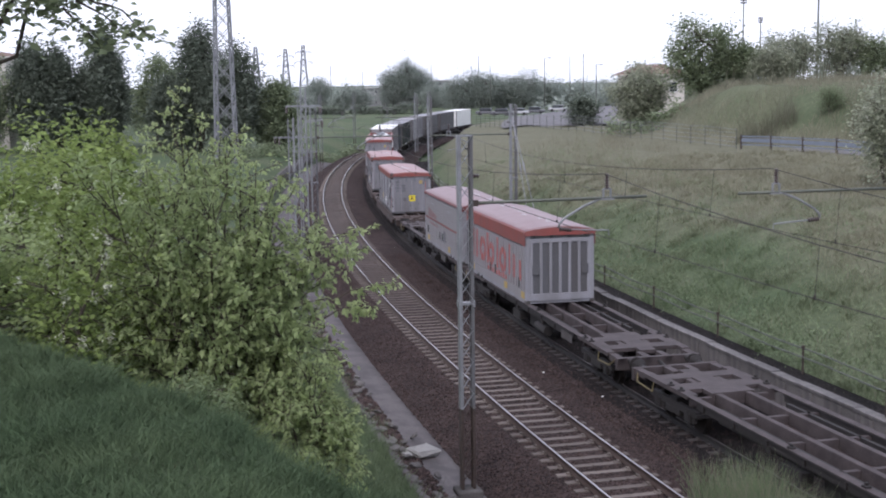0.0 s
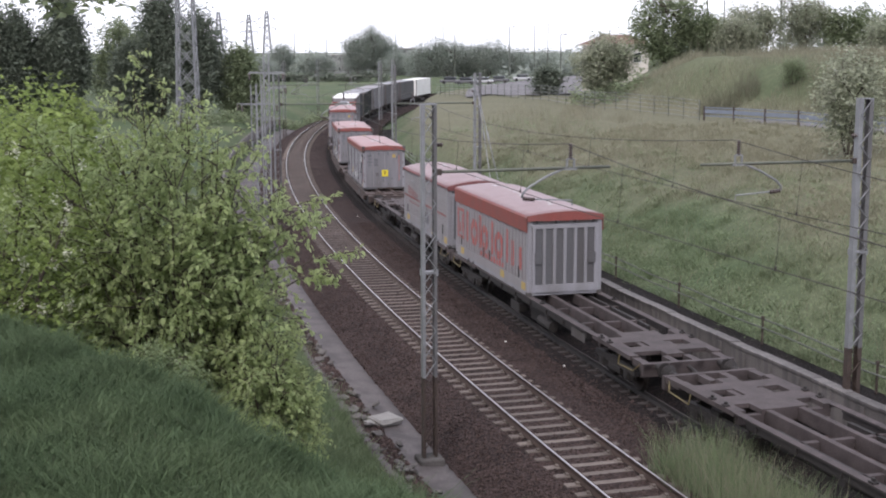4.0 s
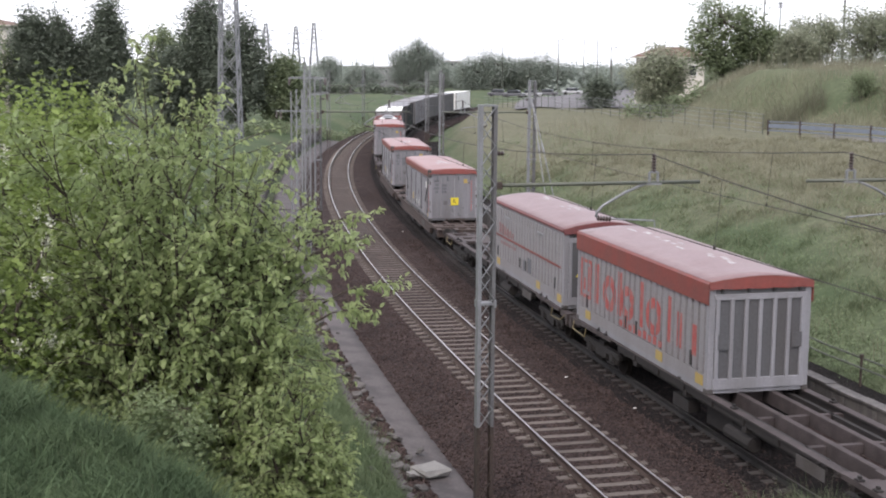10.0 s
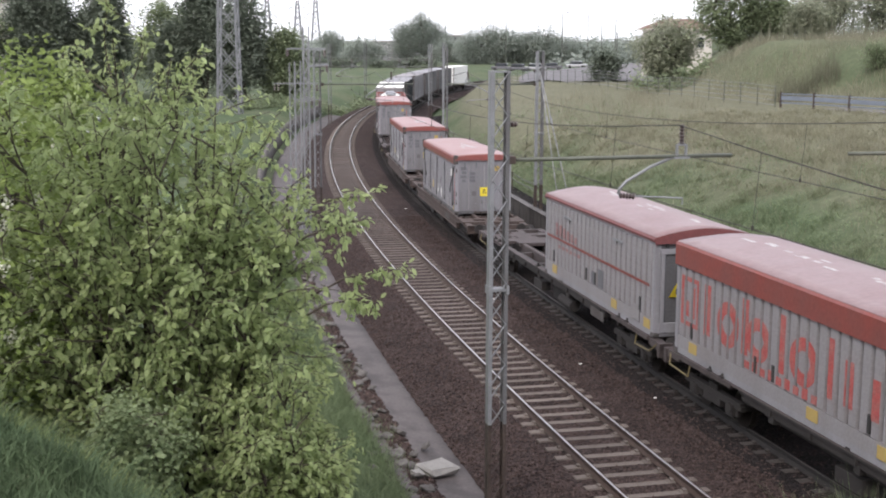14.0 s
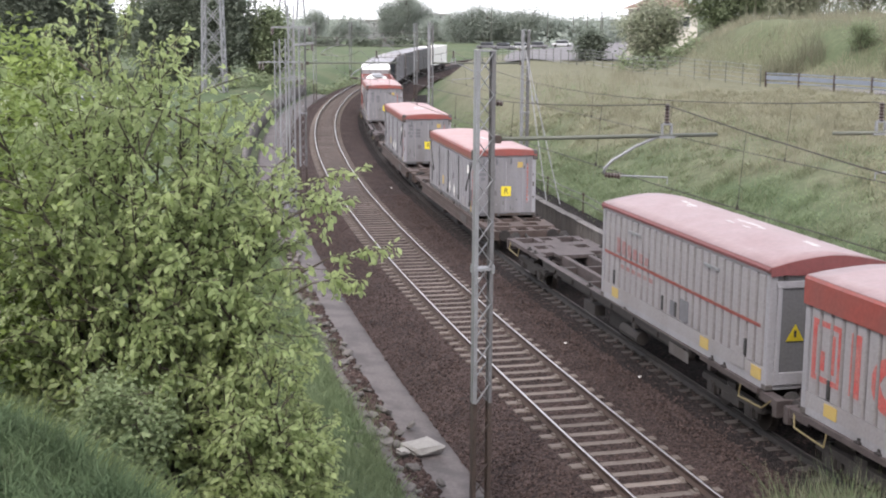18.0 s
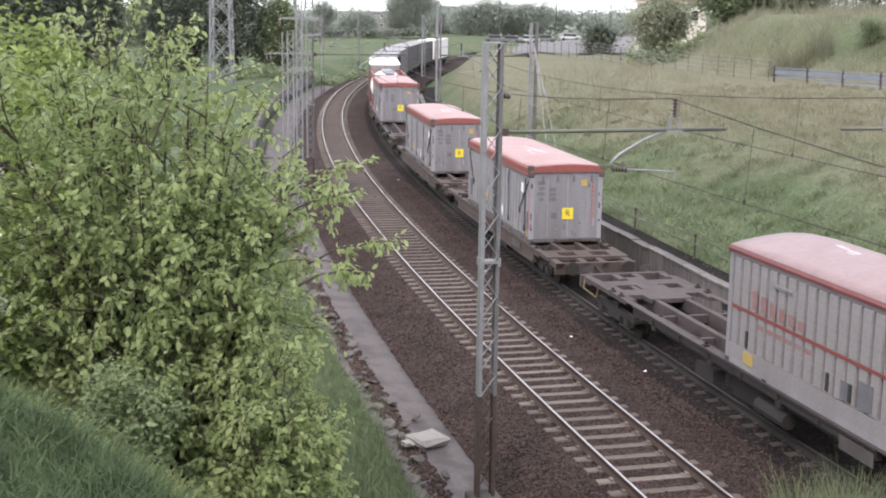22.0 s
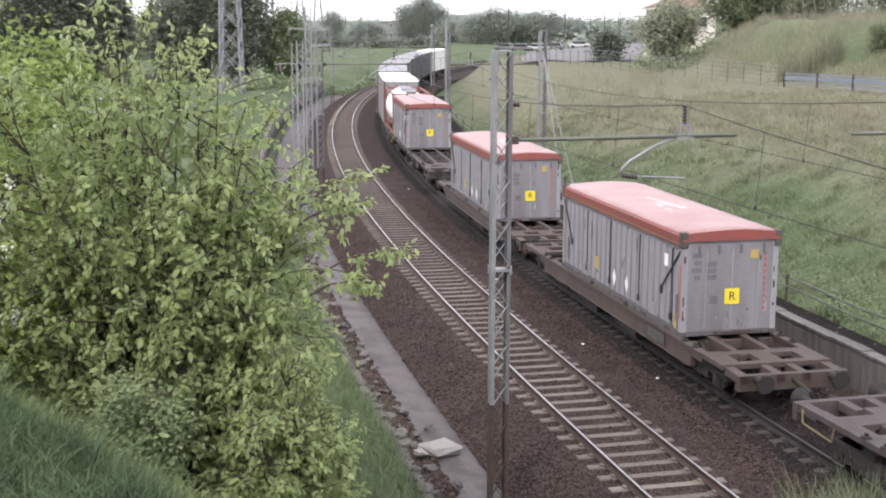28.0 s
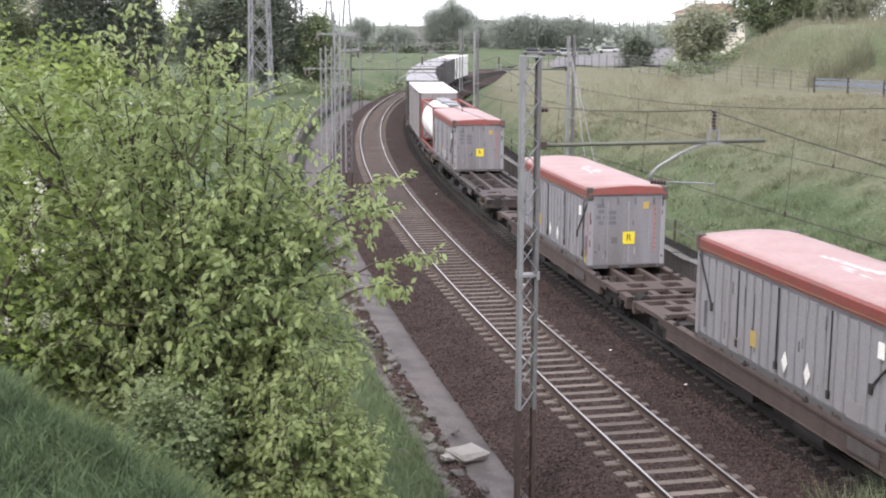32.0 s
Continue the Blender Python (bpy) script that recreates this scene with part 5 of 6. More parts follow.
ride(flat_wagon(16.6, "low brown container wagon carrying a grey container", 0.92, deep=True, tint="wagon_brown"), 39.7)
ride(flat_wagon(16.6, "low brown container wagon carrying a grey container", 0.92, deep=True, tint="wagon_brown"), 56.9)
ride(flat_wagon(19.4, "brown container wagon with an empty front half", 1.08), 77.3)
ride(flat_wagon(25.0, "long brown container wagon in the train", 1.08), 100.2)
ride(container("slat", "grey slatted container with red tarpaulin and faded red lettering", hw=1.27, H=2.62), 4.65, 1.085)
ride(container("stripe", "grey slatted container with red stripe and pale red roof", hw=1.27, H=2.5), 15.2, 1.085)
ride(container("panel", "grey panelled container with red tarpaulin and yellow plate", hw=1.22, H=2.47), 39.3, 0.925)
ride(container("panel", "grey panelled container with red tarpaulin and yellow plate", hw=1.22, H=2.47), 57.15, 0.925)
ride(container("panel", "grey panelled container with red tarpaulin and yellow plate", hw=1.25, H=2.5), 82.3, 1.085)
ride(tank_container(), 91.4, 1.085)
ride(box_container(14.0, 2.95, 1.25, "rib_white", "white", "white box container with pale roof"), 103.4, 1.085)
for k, (side, top, lab) in enumerate((("glass_dark", "grey_panel", "dark sided wagon body with grey roof"), ("end_grey", "rib_white", "grey wagon body with pale roof"), ("grey_panel_dark", "grey_panel", "grey wagon body with dull roof"), ("grey_panel_dark", "grey_panel", "grey wagon body with dull roof"), ("white", "white", "white wagon body at the far end of the train"))):
    o = 124.5 + 17.5 * k
    ride(flat_wagon(16.0, "brown wagon frame far back in the train", 1.08), o)
    ride(box_container(14.5, 2.8, 1.3, side, top, lab, 12), o, 1.085)

# ---- plants ----
def leaves(rng, centres, spread, per, size, droop=0.3, flat=0.6):
    """Arrays of bent diamond leaves scattered round the centres."""
    n = len(centres) * per
    c = np.repeat(np.asarray(centres, float), per, 0) + rng.normal(0, 1, (n, 3)) * np.repeat(np.asarray(spread, float).reshape(-1, 1) * np.ones((len(centres), 1)), per, 0)
    a = rng.uniform(0, 2 * np.pi, n)
    d = np.stack([np.cos(a), np.sin(a), rng.normal(-droop, 0.35, n)], -1)
    d /= np.linalg.norm(d, axis=1)[:, None]
    nrm = np.stack([rng.normal(0, flat, n), rng.normal(0, flat, n), np.ones(n)], -1)
    w = np.cross(d, nrm)
    w /= np.linalg.norm(w, axis=1)[:, None]
    L = size * rng.uniform(0.6, 1.3, n)[:, None]
    up = np.cross(w, d) * L * 0.12
    v = np.stack([c, c + d * L * 0.5 + w * L * 0.3 + up, c + d * L, c + d * L * 0.5 - w * L * 0.3 + up], 1)
    return v.reshape(-1, 3), np.arange(n * 4).reshape(-1, 4)


def branch_tubes(curves, n=5):
    V, F, base = [], [], 0
    for pts, r0, r1 in curves:
        pts = np.asarray(pts, float)
        k = len(pts)
        t = np.gradient(pts, axis=0)
        t /= np.linalg.norm(t, axis=1)[:, None] + 1e-9
        a = np.cross(t, [0.31, 0.2, 0.93])
        a /= np.linalg.norm(a, axis=1)[:, None] + 1e-9
        b = np.cross(t, a)
        ang = np.arange(n) * 2 * np.pi / n
        r = np.linspace(r0, r1, k)[:, None, None]
        ring = pts[:, None] + r * (np.cos(ang)[None, :, None] * a[:, None] + np.sin(ang)[None, :, None] * b[:, None])
        V.append(ring.reshape(-1, 3))
        i = np.arange((k - 1) * n).reshape(k - 1, n)
        j = np.roll(i, -1, 1)
        F.append(np.stack([i, j, j + n, i + n], -1).reshape(-1, 4) + base)
        base += k * n
    return np.concatenate(V), np.concatenate(F)


def bend(rng, p, q, k=6, wob=0.08, lift=0.15):
    p, q = np.asarray(p, float), np.asarray(q, float)
    f = np.linspace(0, 1, k)[:, None]
    d = np.linalg.norm(q - p)
    pts = p + (q - p) * f
    pts[:, 2] += lift * d * np.sin(f[:, 0] * np.pi)
    pts[1:-1] += rng.normal(0, wob * d / 3, (k - 2, 3))
    return pts


def plant(name, label, category, base, centre, radii, limbs, clumps, per, size, leaf, seed, trunk=0.08, clump_r=0.3, inner=0.35, sprays=(), droop=0.3, blossom=0, cone=0.0, group=""):
    """A shrub or tree: trunk, limbs that fork, and a crown of leaves in clumps."""
    rng = np.random.default_rng(seed)
    base, centre, radii = np.array(base, float), np.array(centre, float), np.array(radii, float)
    u = rng.normal(0, 1, (clumps, 3))
    u /= np.linalg.norm(u, axis=1)[:, None]
    r = rng.uniform(inner, 1.0, clumps) ** 0.6
    uneven = 1 + 0.16 * np.sin(3 * u[:, 0] + 5 * u[:, 2] + seed) + 0.12 * np.sin(7 * u[:, 1] + 4 * u[:, 0])
    cc = centre + u * (r * uneven)[:, None] * radii
    if cone:
        t = (cc[:, 2] - centre[2]) / radii[2]
        cc[:, :2] = centre[:2] + (cc[:, :2] - centre[:2]) * (1 - cone * np.clip(t, -0.3, 1))[:, None]
    curves, ends = [], []
    for k in range(limbs):
        a = 2 * np.pi * (k + rng.uniform(0, 0.6)) / limbs
        tip = centre + radii * np.array([0.6 * np.cos(a), 0.6 * np.sin(a), rng.uniform(-0.1, 0.75)])
        c = bend(rng, base + [0.15 * np.cos(a), 0.15 * np.sin(a), 0], tip, 8, 0.1, 0.1)
        curves.append((c, trunk, trunk * 0.25))
        ends.append(c[2:])
    limb_pts = np.concatenate(ends)
    step = max(1, clumps // 160)
    for c in cc[::step]:
        i = np.argmin(((limb_pts - c) ** 2).sum(1) + 0.4 * np.maximum(0, limb_pts[:, 2] - c[2]) ** 2)
        curves.append((bend(rng, limb_pts[i], c, 5, 0.12, 0.05), trunk * 0.28, trunk * 0.06))
    extra = []
    for p, q in sprays:
        c = bend(rng, p, q, 7, 0.06, 0.05)
        curves.append((c, trunk * 0.3, trunk * 0.07))
        for w in np.linspace(0.4, 1, 7):
            extra.append(np.array(p) + (np.array(q) - np.array(p)) * w + rng.normal(0, 0.04, 3))
    t = thing(name, label, category, group=group)
    v, f = branch_tubes(curves)
    raw("trunk", v, f, "bark", t, smooth=True)
    v, f = leaves(rng, cc, clump_r * rng.uniform(0.6, 1.3, clumps), per, size, droop)
    if extra:
        v2, f2 = leaves(rng, extra, 0.1, max(8, per // 3), size, droop)
        v, f = np.concatenate([v, v2]), np.concatenate([f, f2 + len(v)])
    crown = raw("crown", v, f, leaf, t)
    crown["kind"] = "stuff"
    if blossom:
        pick = cc[rng.choice(len(cc), blossom)]
        drops = np.concatenate([pick + [0, 0, -0.05 * k] for k in range(4)])
        v, f = leaves(rng, drops, 0.05, 8, 0.06, 0.8)
        raw("blossoms", v, f, "blossom", t)["kind"] = "stuff"
    return t


def fan_shrub(label, base, centre, radii, stems, seed, leaf, size, sprays=()):
    """A many-stemmed open shrub: stems fan out, fork into branches and twigs, and leaves hang along them."""
    rng = np.random.default_rng(seed)
    base, centre, radii = np.array(base, float), np.array(centre, float), np.array(radii, float)
    curves, roots, ways = [], [], []

    def grow(p, way, length, sag, k):
        f = np.linspace(0, 1, k)[:, None]
        side = np.cross(way, rng.normal(0, 1, 3)) * 0.1
        return p + way * length * f + side * np.sin(f * 3) * length + np.array([0, 0, -sag * length]) * f**2

    def leafy(pts, gap):
        d = np.linalg.norm(pts[-1] - pts[0])
        n = max(3, int(d / gap))
        f = np.sort(rng.uniform(0.1, 1, n)) * (len(pts) - 1)
        i = np.minimum(f.astype(int), len(pts) - 2)
        p = pts[i] + (pts[i + 1] - pts[i]) * (f - i)[:, None]
        roots.append(p + rng.normal(0, 0.025, p.shape))
        ways.append((pts[i + 1] - pts[i]) / (np.linalg.norm(pts[i + 1] - pts[i], axis=1)[:, None] + 1e-9))

    gold = math.pi * (3 - math.sqrt(5))
    for n in range(stems):
        u = 1 - 1.5 * (n + 0.5) / stems
        a = n * gold + rng.uniform(-0.25, 0.25)
        way = np.array([math.sqrt(1 - u * u) * math.cos(a), math.sqrt(1 - u * u) * math.sin(a), u])
        tip = centre + radii * way * np.array([0.86 if way[0] > 0 else 1, 1, 1]) * (0.84 + 0.14 * rng.uniform(-1, 1))
        f = np.linspace(0, 1, 10)[:, None]
        mid = base + (tip - base) * 0.45 + [0, 0, 0.25 * np.linalg.norm((tip - base)[:2])] + rng.normal(0, 0.12, 3)
        foot = base + np.array([0.3 * math.cos(a), 0.3 * math.sin(a), 0])
        stem = foot * (1 - f) ** 2 + 2 * mid * f * (1 - f) + tip * f**2
        stem[1:] += rng.normal(0, 0.035, (9, 3))
        curves.append((stem, 0.045, 0.008))
        leafy(stem[5:], 0.036)
        reach = np.linalg.norm(tip - foot)
        for j in range(12):
            f = rng.uniform(0.38, 1.0)
            i = min(int(f * 9), 8)
            t = stem[i + 1] - stem[i]
            t /= np.linalg.norm(t)
            w = t * 0.75 + rng.normal(0, 0.55, 3)
            w[2] += 0.12
            w /= np.linalg.norm(w)
            br = grow(stem[i], w, reach * rng.uniform(0.15, 0.27), 0.2, 6)
            curves.append((br, 0.016, 0.005))
            leafy(br[1:], 0.042)
            for q in range(5):
                m = rng.integers(1, 6)
                w2 = w * 0.5 + rng.normal(0, 0.7, 3)
                w2 /= np.linalg.norm(w2)
                tw = grow(br[m], w2, rng.uniform(0.22, 0.5), 0.35, 4)
                curves.append((tw, 0.006, 0.003))
                leafy(tw, 0.03)
    for p, q in sprays:
        c = bend(rng, p, q, 7, 0.06, 0.08)
        curves.append((c, 0.018, 0.005))
        leafy(c[2:], 0.02)
        for m in (3, 4, 5, 6):
            for k in range(2):
                w2 = np.array(q, float) - np.array(p, float)
                w2 = w2 / np.linalg.norm(w2) * 0.6 + rng.normal(0, 0.5, 3)
                tw = grow(c[m], w2 / np.linalg.norm(w2), rng.uniform(0.12, 0.28), 0.3, 4)
                curves.append((tw, 0.006, 0.003))
                leafy(tw, 0.03)
    t = thing("shrub", label, "shrub")
    v, f = branch_tubes(curves)
    raw("trunk", v, f, "bark", t, smooth=True)
    c, w = np.concatenate(roots), np.concatenate(ways)
    n = len(c)
    d = w * 0.6 + rng.normal(0, 0.55, (n, 3)) + [0, 0, -0.45]
    d /= np.linalg.norm(d, axis=1)[:, None]
    nrm = np.stack([rng.normal(0, 0.5, n), rng.normal(0, 0.5, n) - 0.3, np.ones(n)], -1)
    s = np.cross(d, nrm)
    s /= np.linalg.norm(s, axis=1)[:, None]
    L = size * rng.uniform(0.55, 1.25, n)[:, None]
    up = np.cross(s, d) * L
    v = np.stack([c, c + d * L * 0.35 + s * L * 0.24 + up * 0.08, c + d * L * 0.7 + s * L * 0.2 + up * 0.05, c + d * L - up * 0.06, c + d * L * 0.7 - s * L * 0.2 + up * 0.05, c + d * L * 0.35 - s * L * 0.24 + up * 0.08], 1)
    raw("crown", v.reshape(-1, 3), np.arange(n * 6).reshape(-1, 6), leaf, t)["kind"] = "stuff"
    return t


fan_shrub("large leafy green shrub with many forked stems on the bank", (-4.15, 17.7, 1.0), (-4.2, 17.3, 5.1), (2.75, 1.45, 3.6), 50, 3, "leaf_bush", 0.122,
          sprays=[((-2.0, 17.0, 4.9), (-0.72, 16.5, 5.35)), ((-2.1, 17.0, 4.6), (-1.1, 16.4, 4.95)), ((-2.2, 17.0, 5.6), (-1.3, 16.5, 6.0))])
fan_shrub("small bright green shrub at the foot of the bank", (-2.3, 16.6, float(ground_height(-2.3, 16.6)) - 0.1), (-2.4, 16.3, 2.65), (0.98, 0.9, 1.4), 24, 7, "leaf_bush", 0.105)
plant("low_shrub", "pale green low shrub at the foot of the larger one", "shrub", (-4.15, 15.6, 1.9), (-4.15, 15.5, 3.2), (0.7, 0.6, 0.7), 6, 110, 40, 0.085, "leaf_pale", 5, 0.025, 0.13, 0.2)
plant("robinia", "bright green tree with hanging white blossoms", "tree", (-9.6, 22, 1.0), (-9.5, 22.5, 4.6), (2.8, 2.3, 3.0), 7, 460, 44, 0.16, "leaf_bright", 8, 0.11, 0.32, 0.35, blossom=170)
plant("tree", "bright green leafy tree behind the shrub", "tree", (-9.3, 29, 1.0), (-9.6, 29, 4.4), (2.4, 2.1, 3.5), 6, 320, 44, 0.2, "leaf_bright", 11, 0.11, 0.34, 0.3)
plant("shrub", "dense green shrub on the bank below the tree", "shrub", (-9.8, 18, 2.0), (-9.6, 18.2, 4.6), (2.6, 2.0, 2.6), 6, 300, 44, 0.16, "leaf_bush", 12, 0.06, 0.3, 0.3, blossom=90)
plant("shrub", "dark green leafy shrub under the trees", "shrub", (-7.6, 17.8, 1.8), (-7.6, 17.6, 3.3), (1.6, 1.2, 1.5), 6, 260, 40, 0.14, "leaf_mid", 13, 0.05, 0.25, 0.3)
plant("robinia", "tall robinia with overhanging leafy twigs", "tree", (-12.5, 16, 3.6), (-6.4, 14, 10.75), (1.6, 1.2, 0.7), 5, 50, 26, 0.2, "leaf_mid", 14, 0.08, 0.24, 0.3,
      sprays=[((-5.5, 14, 10.5), (-4.25, 14, 9.75)), ((-5.6, 14, 10.4), (-4.7, 14, 9.8)), ((-5.8, 14, 10.3), (-5.2, 14, 9.6))], blossom=10)

plant("robinia", "leafy robinia with hanging white flower clusters", "tree", (-7.4, 17.4, 1.6), (-6.5, 17.0, 4.7), (1.35, 1.0, 2.2), 6, 150, 34, 0.13, "leaf_bright", 16, 0.06, 0.26, 0.3, blossom=44)

# far side of the cutting, and the woods round the fields
plant("shrub", "leafy shrub with pale blossom on the slope", "shrub", (23.5, 60, float(ground_height(23.5, 60))), (23.5, 60, 6.3), (1.6, 1.5, 2.9), 5, 150, 40, 0.22, "leaf_grey", 21, 0.07, 0.35, 0.3, blossom=80)
plant("acacia", "pale flowering acacia tree beside the house", "tree", (22.6, 140, 3.2), (22.6, 140, 6.9), (3.2, 2.6, 3.5), 6, 260, 40, 0.36, "leaf_grey", 22, 0.14, 0.6, 0.3, blossom=120)
plant("tree", "green leafy tree on the grassy mound", "tree", (28.6, 135, 7.5), (28.6, 135, 11.2), (4.2, 3, 4.3), 6, 280, 40, 0.36, "leaf_mid", 23, 0.2, 0.6, 0.3)
plant("shrub", "round dark conifer-like shrub in the yard", "shrub", (17.2, 150, 2.4), (17.2, 150, 5.3), (1.5, 1.5, 2.1), 5, 120, 36, 0.4, "leaf_dark", 24, 0.1, 0.45, 0.3)
for k, (x, y, r, h, leaf) in enumerate(((33.0, 134, 2.6, 4.0, "leaf_mid"), (38, 134, 3.2, 5.0, "leaf_grey"), (42.5, 130, 3.2, 5.6, "leaf_grey"), (46.5, 128, 3.2, 5.0, "leaf_mid"), (51, 124, 3.6, 5.4, "leaf_mid"), (56, 120, 3.8, 5.4, "leaf_grey"), (35.5, 131, 2.2, 3.2, "leaf_grey"), (48.5, 121, 2.4, 3.6, "leaf_grey"))):
    zb = float(ground_height(x, y))
    plant("tree", "bushy green tree on top of the mound", "tree", (x, y, zb - 0.3), (x, y, zb + h * 0.58), (r, r * 0.7, h * 0.5), 6, 200, 40, 0.3, leaf, 30 + k, 0.1, 0.5, 0.2, group="trees on the mound")
# poplars and trees on the far left
for k, (x, y, top, r, leaf, cone) in enumerate(((-50.5, 150, 14.2, 2.2, "leaf_dark", 0.3), (-47.2, 150, 13.6, 2.0, "leaf_dark", 0.3), (-41.2, 150, 15.8, 2.0, "leaf_dark", 0.35), (-43.8, 152, 11.5, 1.4, "leaf_dark", 0.3), (-30, 150, 16, 2.6, "leaf_dark", 0.35), (-25.3, 148, 13.0, 3.6, "leaf_dark", 0.5), (-59, 150, 13.8, 6.5, "leaf_mid", 0.2), (-66, 150, 12.5, 6, "leaf_dark", 0.2), (-37, 165, 12.2, 5, "leaf_mid", 0.2), (-51, 165, 9.5, 7, "leaf_dark", 0.2), (-33.5, 150, 9.8, 2.4, "leaf_dark", 0.3), (-20.5, 149, 8.2, 2.2, "leaf_mid", 0.3), (-74, 150, 12, 6, "leaf_mid", 0.2))):
    zc = (top + 1.0) / 2 + 0.4
    plant("poplar" if cone > 0.29 else "tree", "tall dark poplar behind the field" if cone > 0.29 else "broad dark green tree behind the field", "tree", (x, y, 0.8), (x, y, zc), (r, r * 0.8, (top - 1.0) / 2), 5, 340, 60, 0.4, leaf, 60 + k, 0.2, 0.7, 0.3, cone=cone, group="trees behind the field")
# distant trees
for k, (x, y, top, r) in enumerate(((-17.5, 420, 13.2, 5.0), (-12.5, 420, 14.8, 5.0), (-8.5, 424, 13.0, 4.5), (5, 380, 9.6, 6.0), (12, 380, 11.6, 7.0), (18, 384, 9.6, 6.0), (24, 380, 10.8, 5.5), (31, 390, 8.6, 6), (-45.5, 450, 9.6, 4.5), (-30, 400, 7.2, 6), (-52, 410, 7.0, 9), (-66, 400, 7.4, 9), (42, 400, 8.0, 8), (54, 410, 8.4, 9), (-2, 400, 7.4, 5))):
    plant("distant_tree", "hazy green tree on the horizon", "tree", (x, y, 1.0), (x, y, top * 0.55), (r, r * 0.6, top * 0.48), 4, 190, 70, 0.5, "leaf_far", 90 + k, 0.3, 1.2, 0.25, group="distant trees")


def hedge(name, label, pts, h, w, leaf, seed, size, dens):
    rng = np.random.default_rng(seed)
    c = []
    for p, q in zip(pts, pts[1:]):
        p, q = np.array(p, float), np.array(q, float)
        n = int(np.linalg.norm(q - p) * dens)
        f = rng.uniform(0, 1, n)[:, None]
        b = p + (q - p) * f
        z = ground_height(b[:, 0], b[:, 1])
        hh = h * (0.75 + 0.25 * np.sin(b[:, 0] * 0.7) * np.sin(b[:, 0] * 0.23 + 1))
        c.append(np.stack([b[:, 0] + rng.normal(0, w / 3, n), b[:, 1] + rng.normal(0, w / 3, n), z + rng.uniform(0.05, 1, n) * hh], -1))
    c = np.concatenate(c)
    v, f = leaves(rng, c, h * 0.16, 14, size, 0.1)
    return tagged(raw(name, v, f, leaf), label, "hedge", kind="stuff")


hedge("hedge", "dark trimmed hedge across the far field", [(-75, 330), (-5, 325)], 2.6, 2, "leaf_dark", 120, 0.8, 7)
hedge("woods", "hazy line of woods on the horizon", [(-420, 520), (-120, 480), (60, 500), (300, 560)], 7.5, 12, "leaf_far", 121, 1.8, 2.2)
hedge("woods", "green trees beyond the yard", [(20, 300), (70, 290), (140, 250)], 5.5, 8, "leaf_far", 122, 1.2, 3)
hedge("scrub", "low scrub along the field by the bend", [(-24, 128), (-16, 150), (-6, 185)], 1.6, 2.5, "leaf_mid", 123, 0.4, 5)
hedge("scrub", "bushes beside the yard fence", [(16, 118), (24, 124)], 1.8, 1.6, "leaf_mid", 124, 0.4, 7)


def grass_field(name, label, place, seed, height, width, leaf, lean=0.4):
    """Blades: each a thin bent strip of two faces, rooted on the ground."""
    rng = np.random.default_rng(seed)
    x, y = place(rng)
    z = ground_height(x, y)
    n = len(x)
    a = rng.uniform(0, 2 * np.pi, n)
    h = height * rng.uniform(0.5, 1.35, n)
    w = width * rng.uniform(0.6, 1.3, n)
    lx, ly = rng.normal(0, lean, n) * h, rng.normal(0, lean, n) * h
    p = np.stack([x, y, z - 0.03], -1)
    side = np.stack([np.cos(a), np.sin(a), 0 * a], -1) * w[:, None]
    mid = p + np.stack([lx * 0.3, ly * 0.3, h * 0.55], -1)
    tip = p + np.stack([lx, ly, h], -1)
    v = np.stack([p - side, p + side, mid + side * 0.8, mid - side * 0.8, tip + side * 0.15, tip - side * 0.15], 1).reshape(-1, 3)
    i = np.arange(n)[:, None] * 6
    f = np.concatenate([i + [0, 1, 2, 3], i + [3, 2, 4, 5]])
    return tagged(raw(name, v, f, leaf), label, "grass", kind="stuff")


def near_left(rng):
    n = 150000
    x = rng.uniform(-10, 1.5, n)
    y = 5 + 14 * rng.uniform(0, 1, n)
    s, e = line_coords(x, y)
    k = (e < -4.4) & (x > -0.5 * y - 1.5) & (x < -0.02 * y + 1.0) & (y < 8.6 - 1.1 * x)
    return x[k], y[k]


def bank_face(rng):
    n = 90000
    x, y = rng.uniform(-6, 1.5, n), rng.uniform(9, 19, n)
    s, e = line_coords(x, y)
    k = (e < -4.5) & (y > 7.9 - 1.1 * x)
    return x[k], y[k]


# near bank's grass, stood between the tracks to fill the view's lower right
def near_right(rng):
    n = 8500
    s, e = -9.0 + 9.1 * rng.uniform(0, 1, n), 0.95 + 1.75 * rng.uniform(0, 1, n) ** 0.7
    a = TURN0 - s / RADIUS
    return CENTRE[0] + (RADIUS - e) * np.cos(a), CENTRE[1] + (RADIUS - e) * np.sin(a)


def bank_foot(rng):
    n = 50000
    s = rng.uniform(0, 45, n)
    e = -4.5 - 4 * rng.uniform(0, 1, n) ** 1.5
    a = TURN0 - s / RADIUS
    return CENTRE[0] + (RADIUS - e) * np.cos(a), CENTRE[1] + (RADIUS - e) * np.sin(a)


def right_slope(rng):
    n, m = 1500, 46
    s = np.repeat(2 + 62 * rng.uniform(0, 1, n) ** 1.2, m)
    e = np.repeat(9.4 + 26 * rng.uniform(0, 1, n) ** 1.25, m)
    r = np.repeat(rng.uniform(0.12, 0.5, n), m)
    s, e = s + rng.normal(0, 1, n * m) * r, np.maximum(9.25, e + rng.normal(0, 1, n * m) * r)
    a = TURN0 - s / RADIUS
    return CENTRE[0] + (RADIUS - e) * np.cos(a), CENTRE[1] + (RADIUS - e) * np.sin(a)


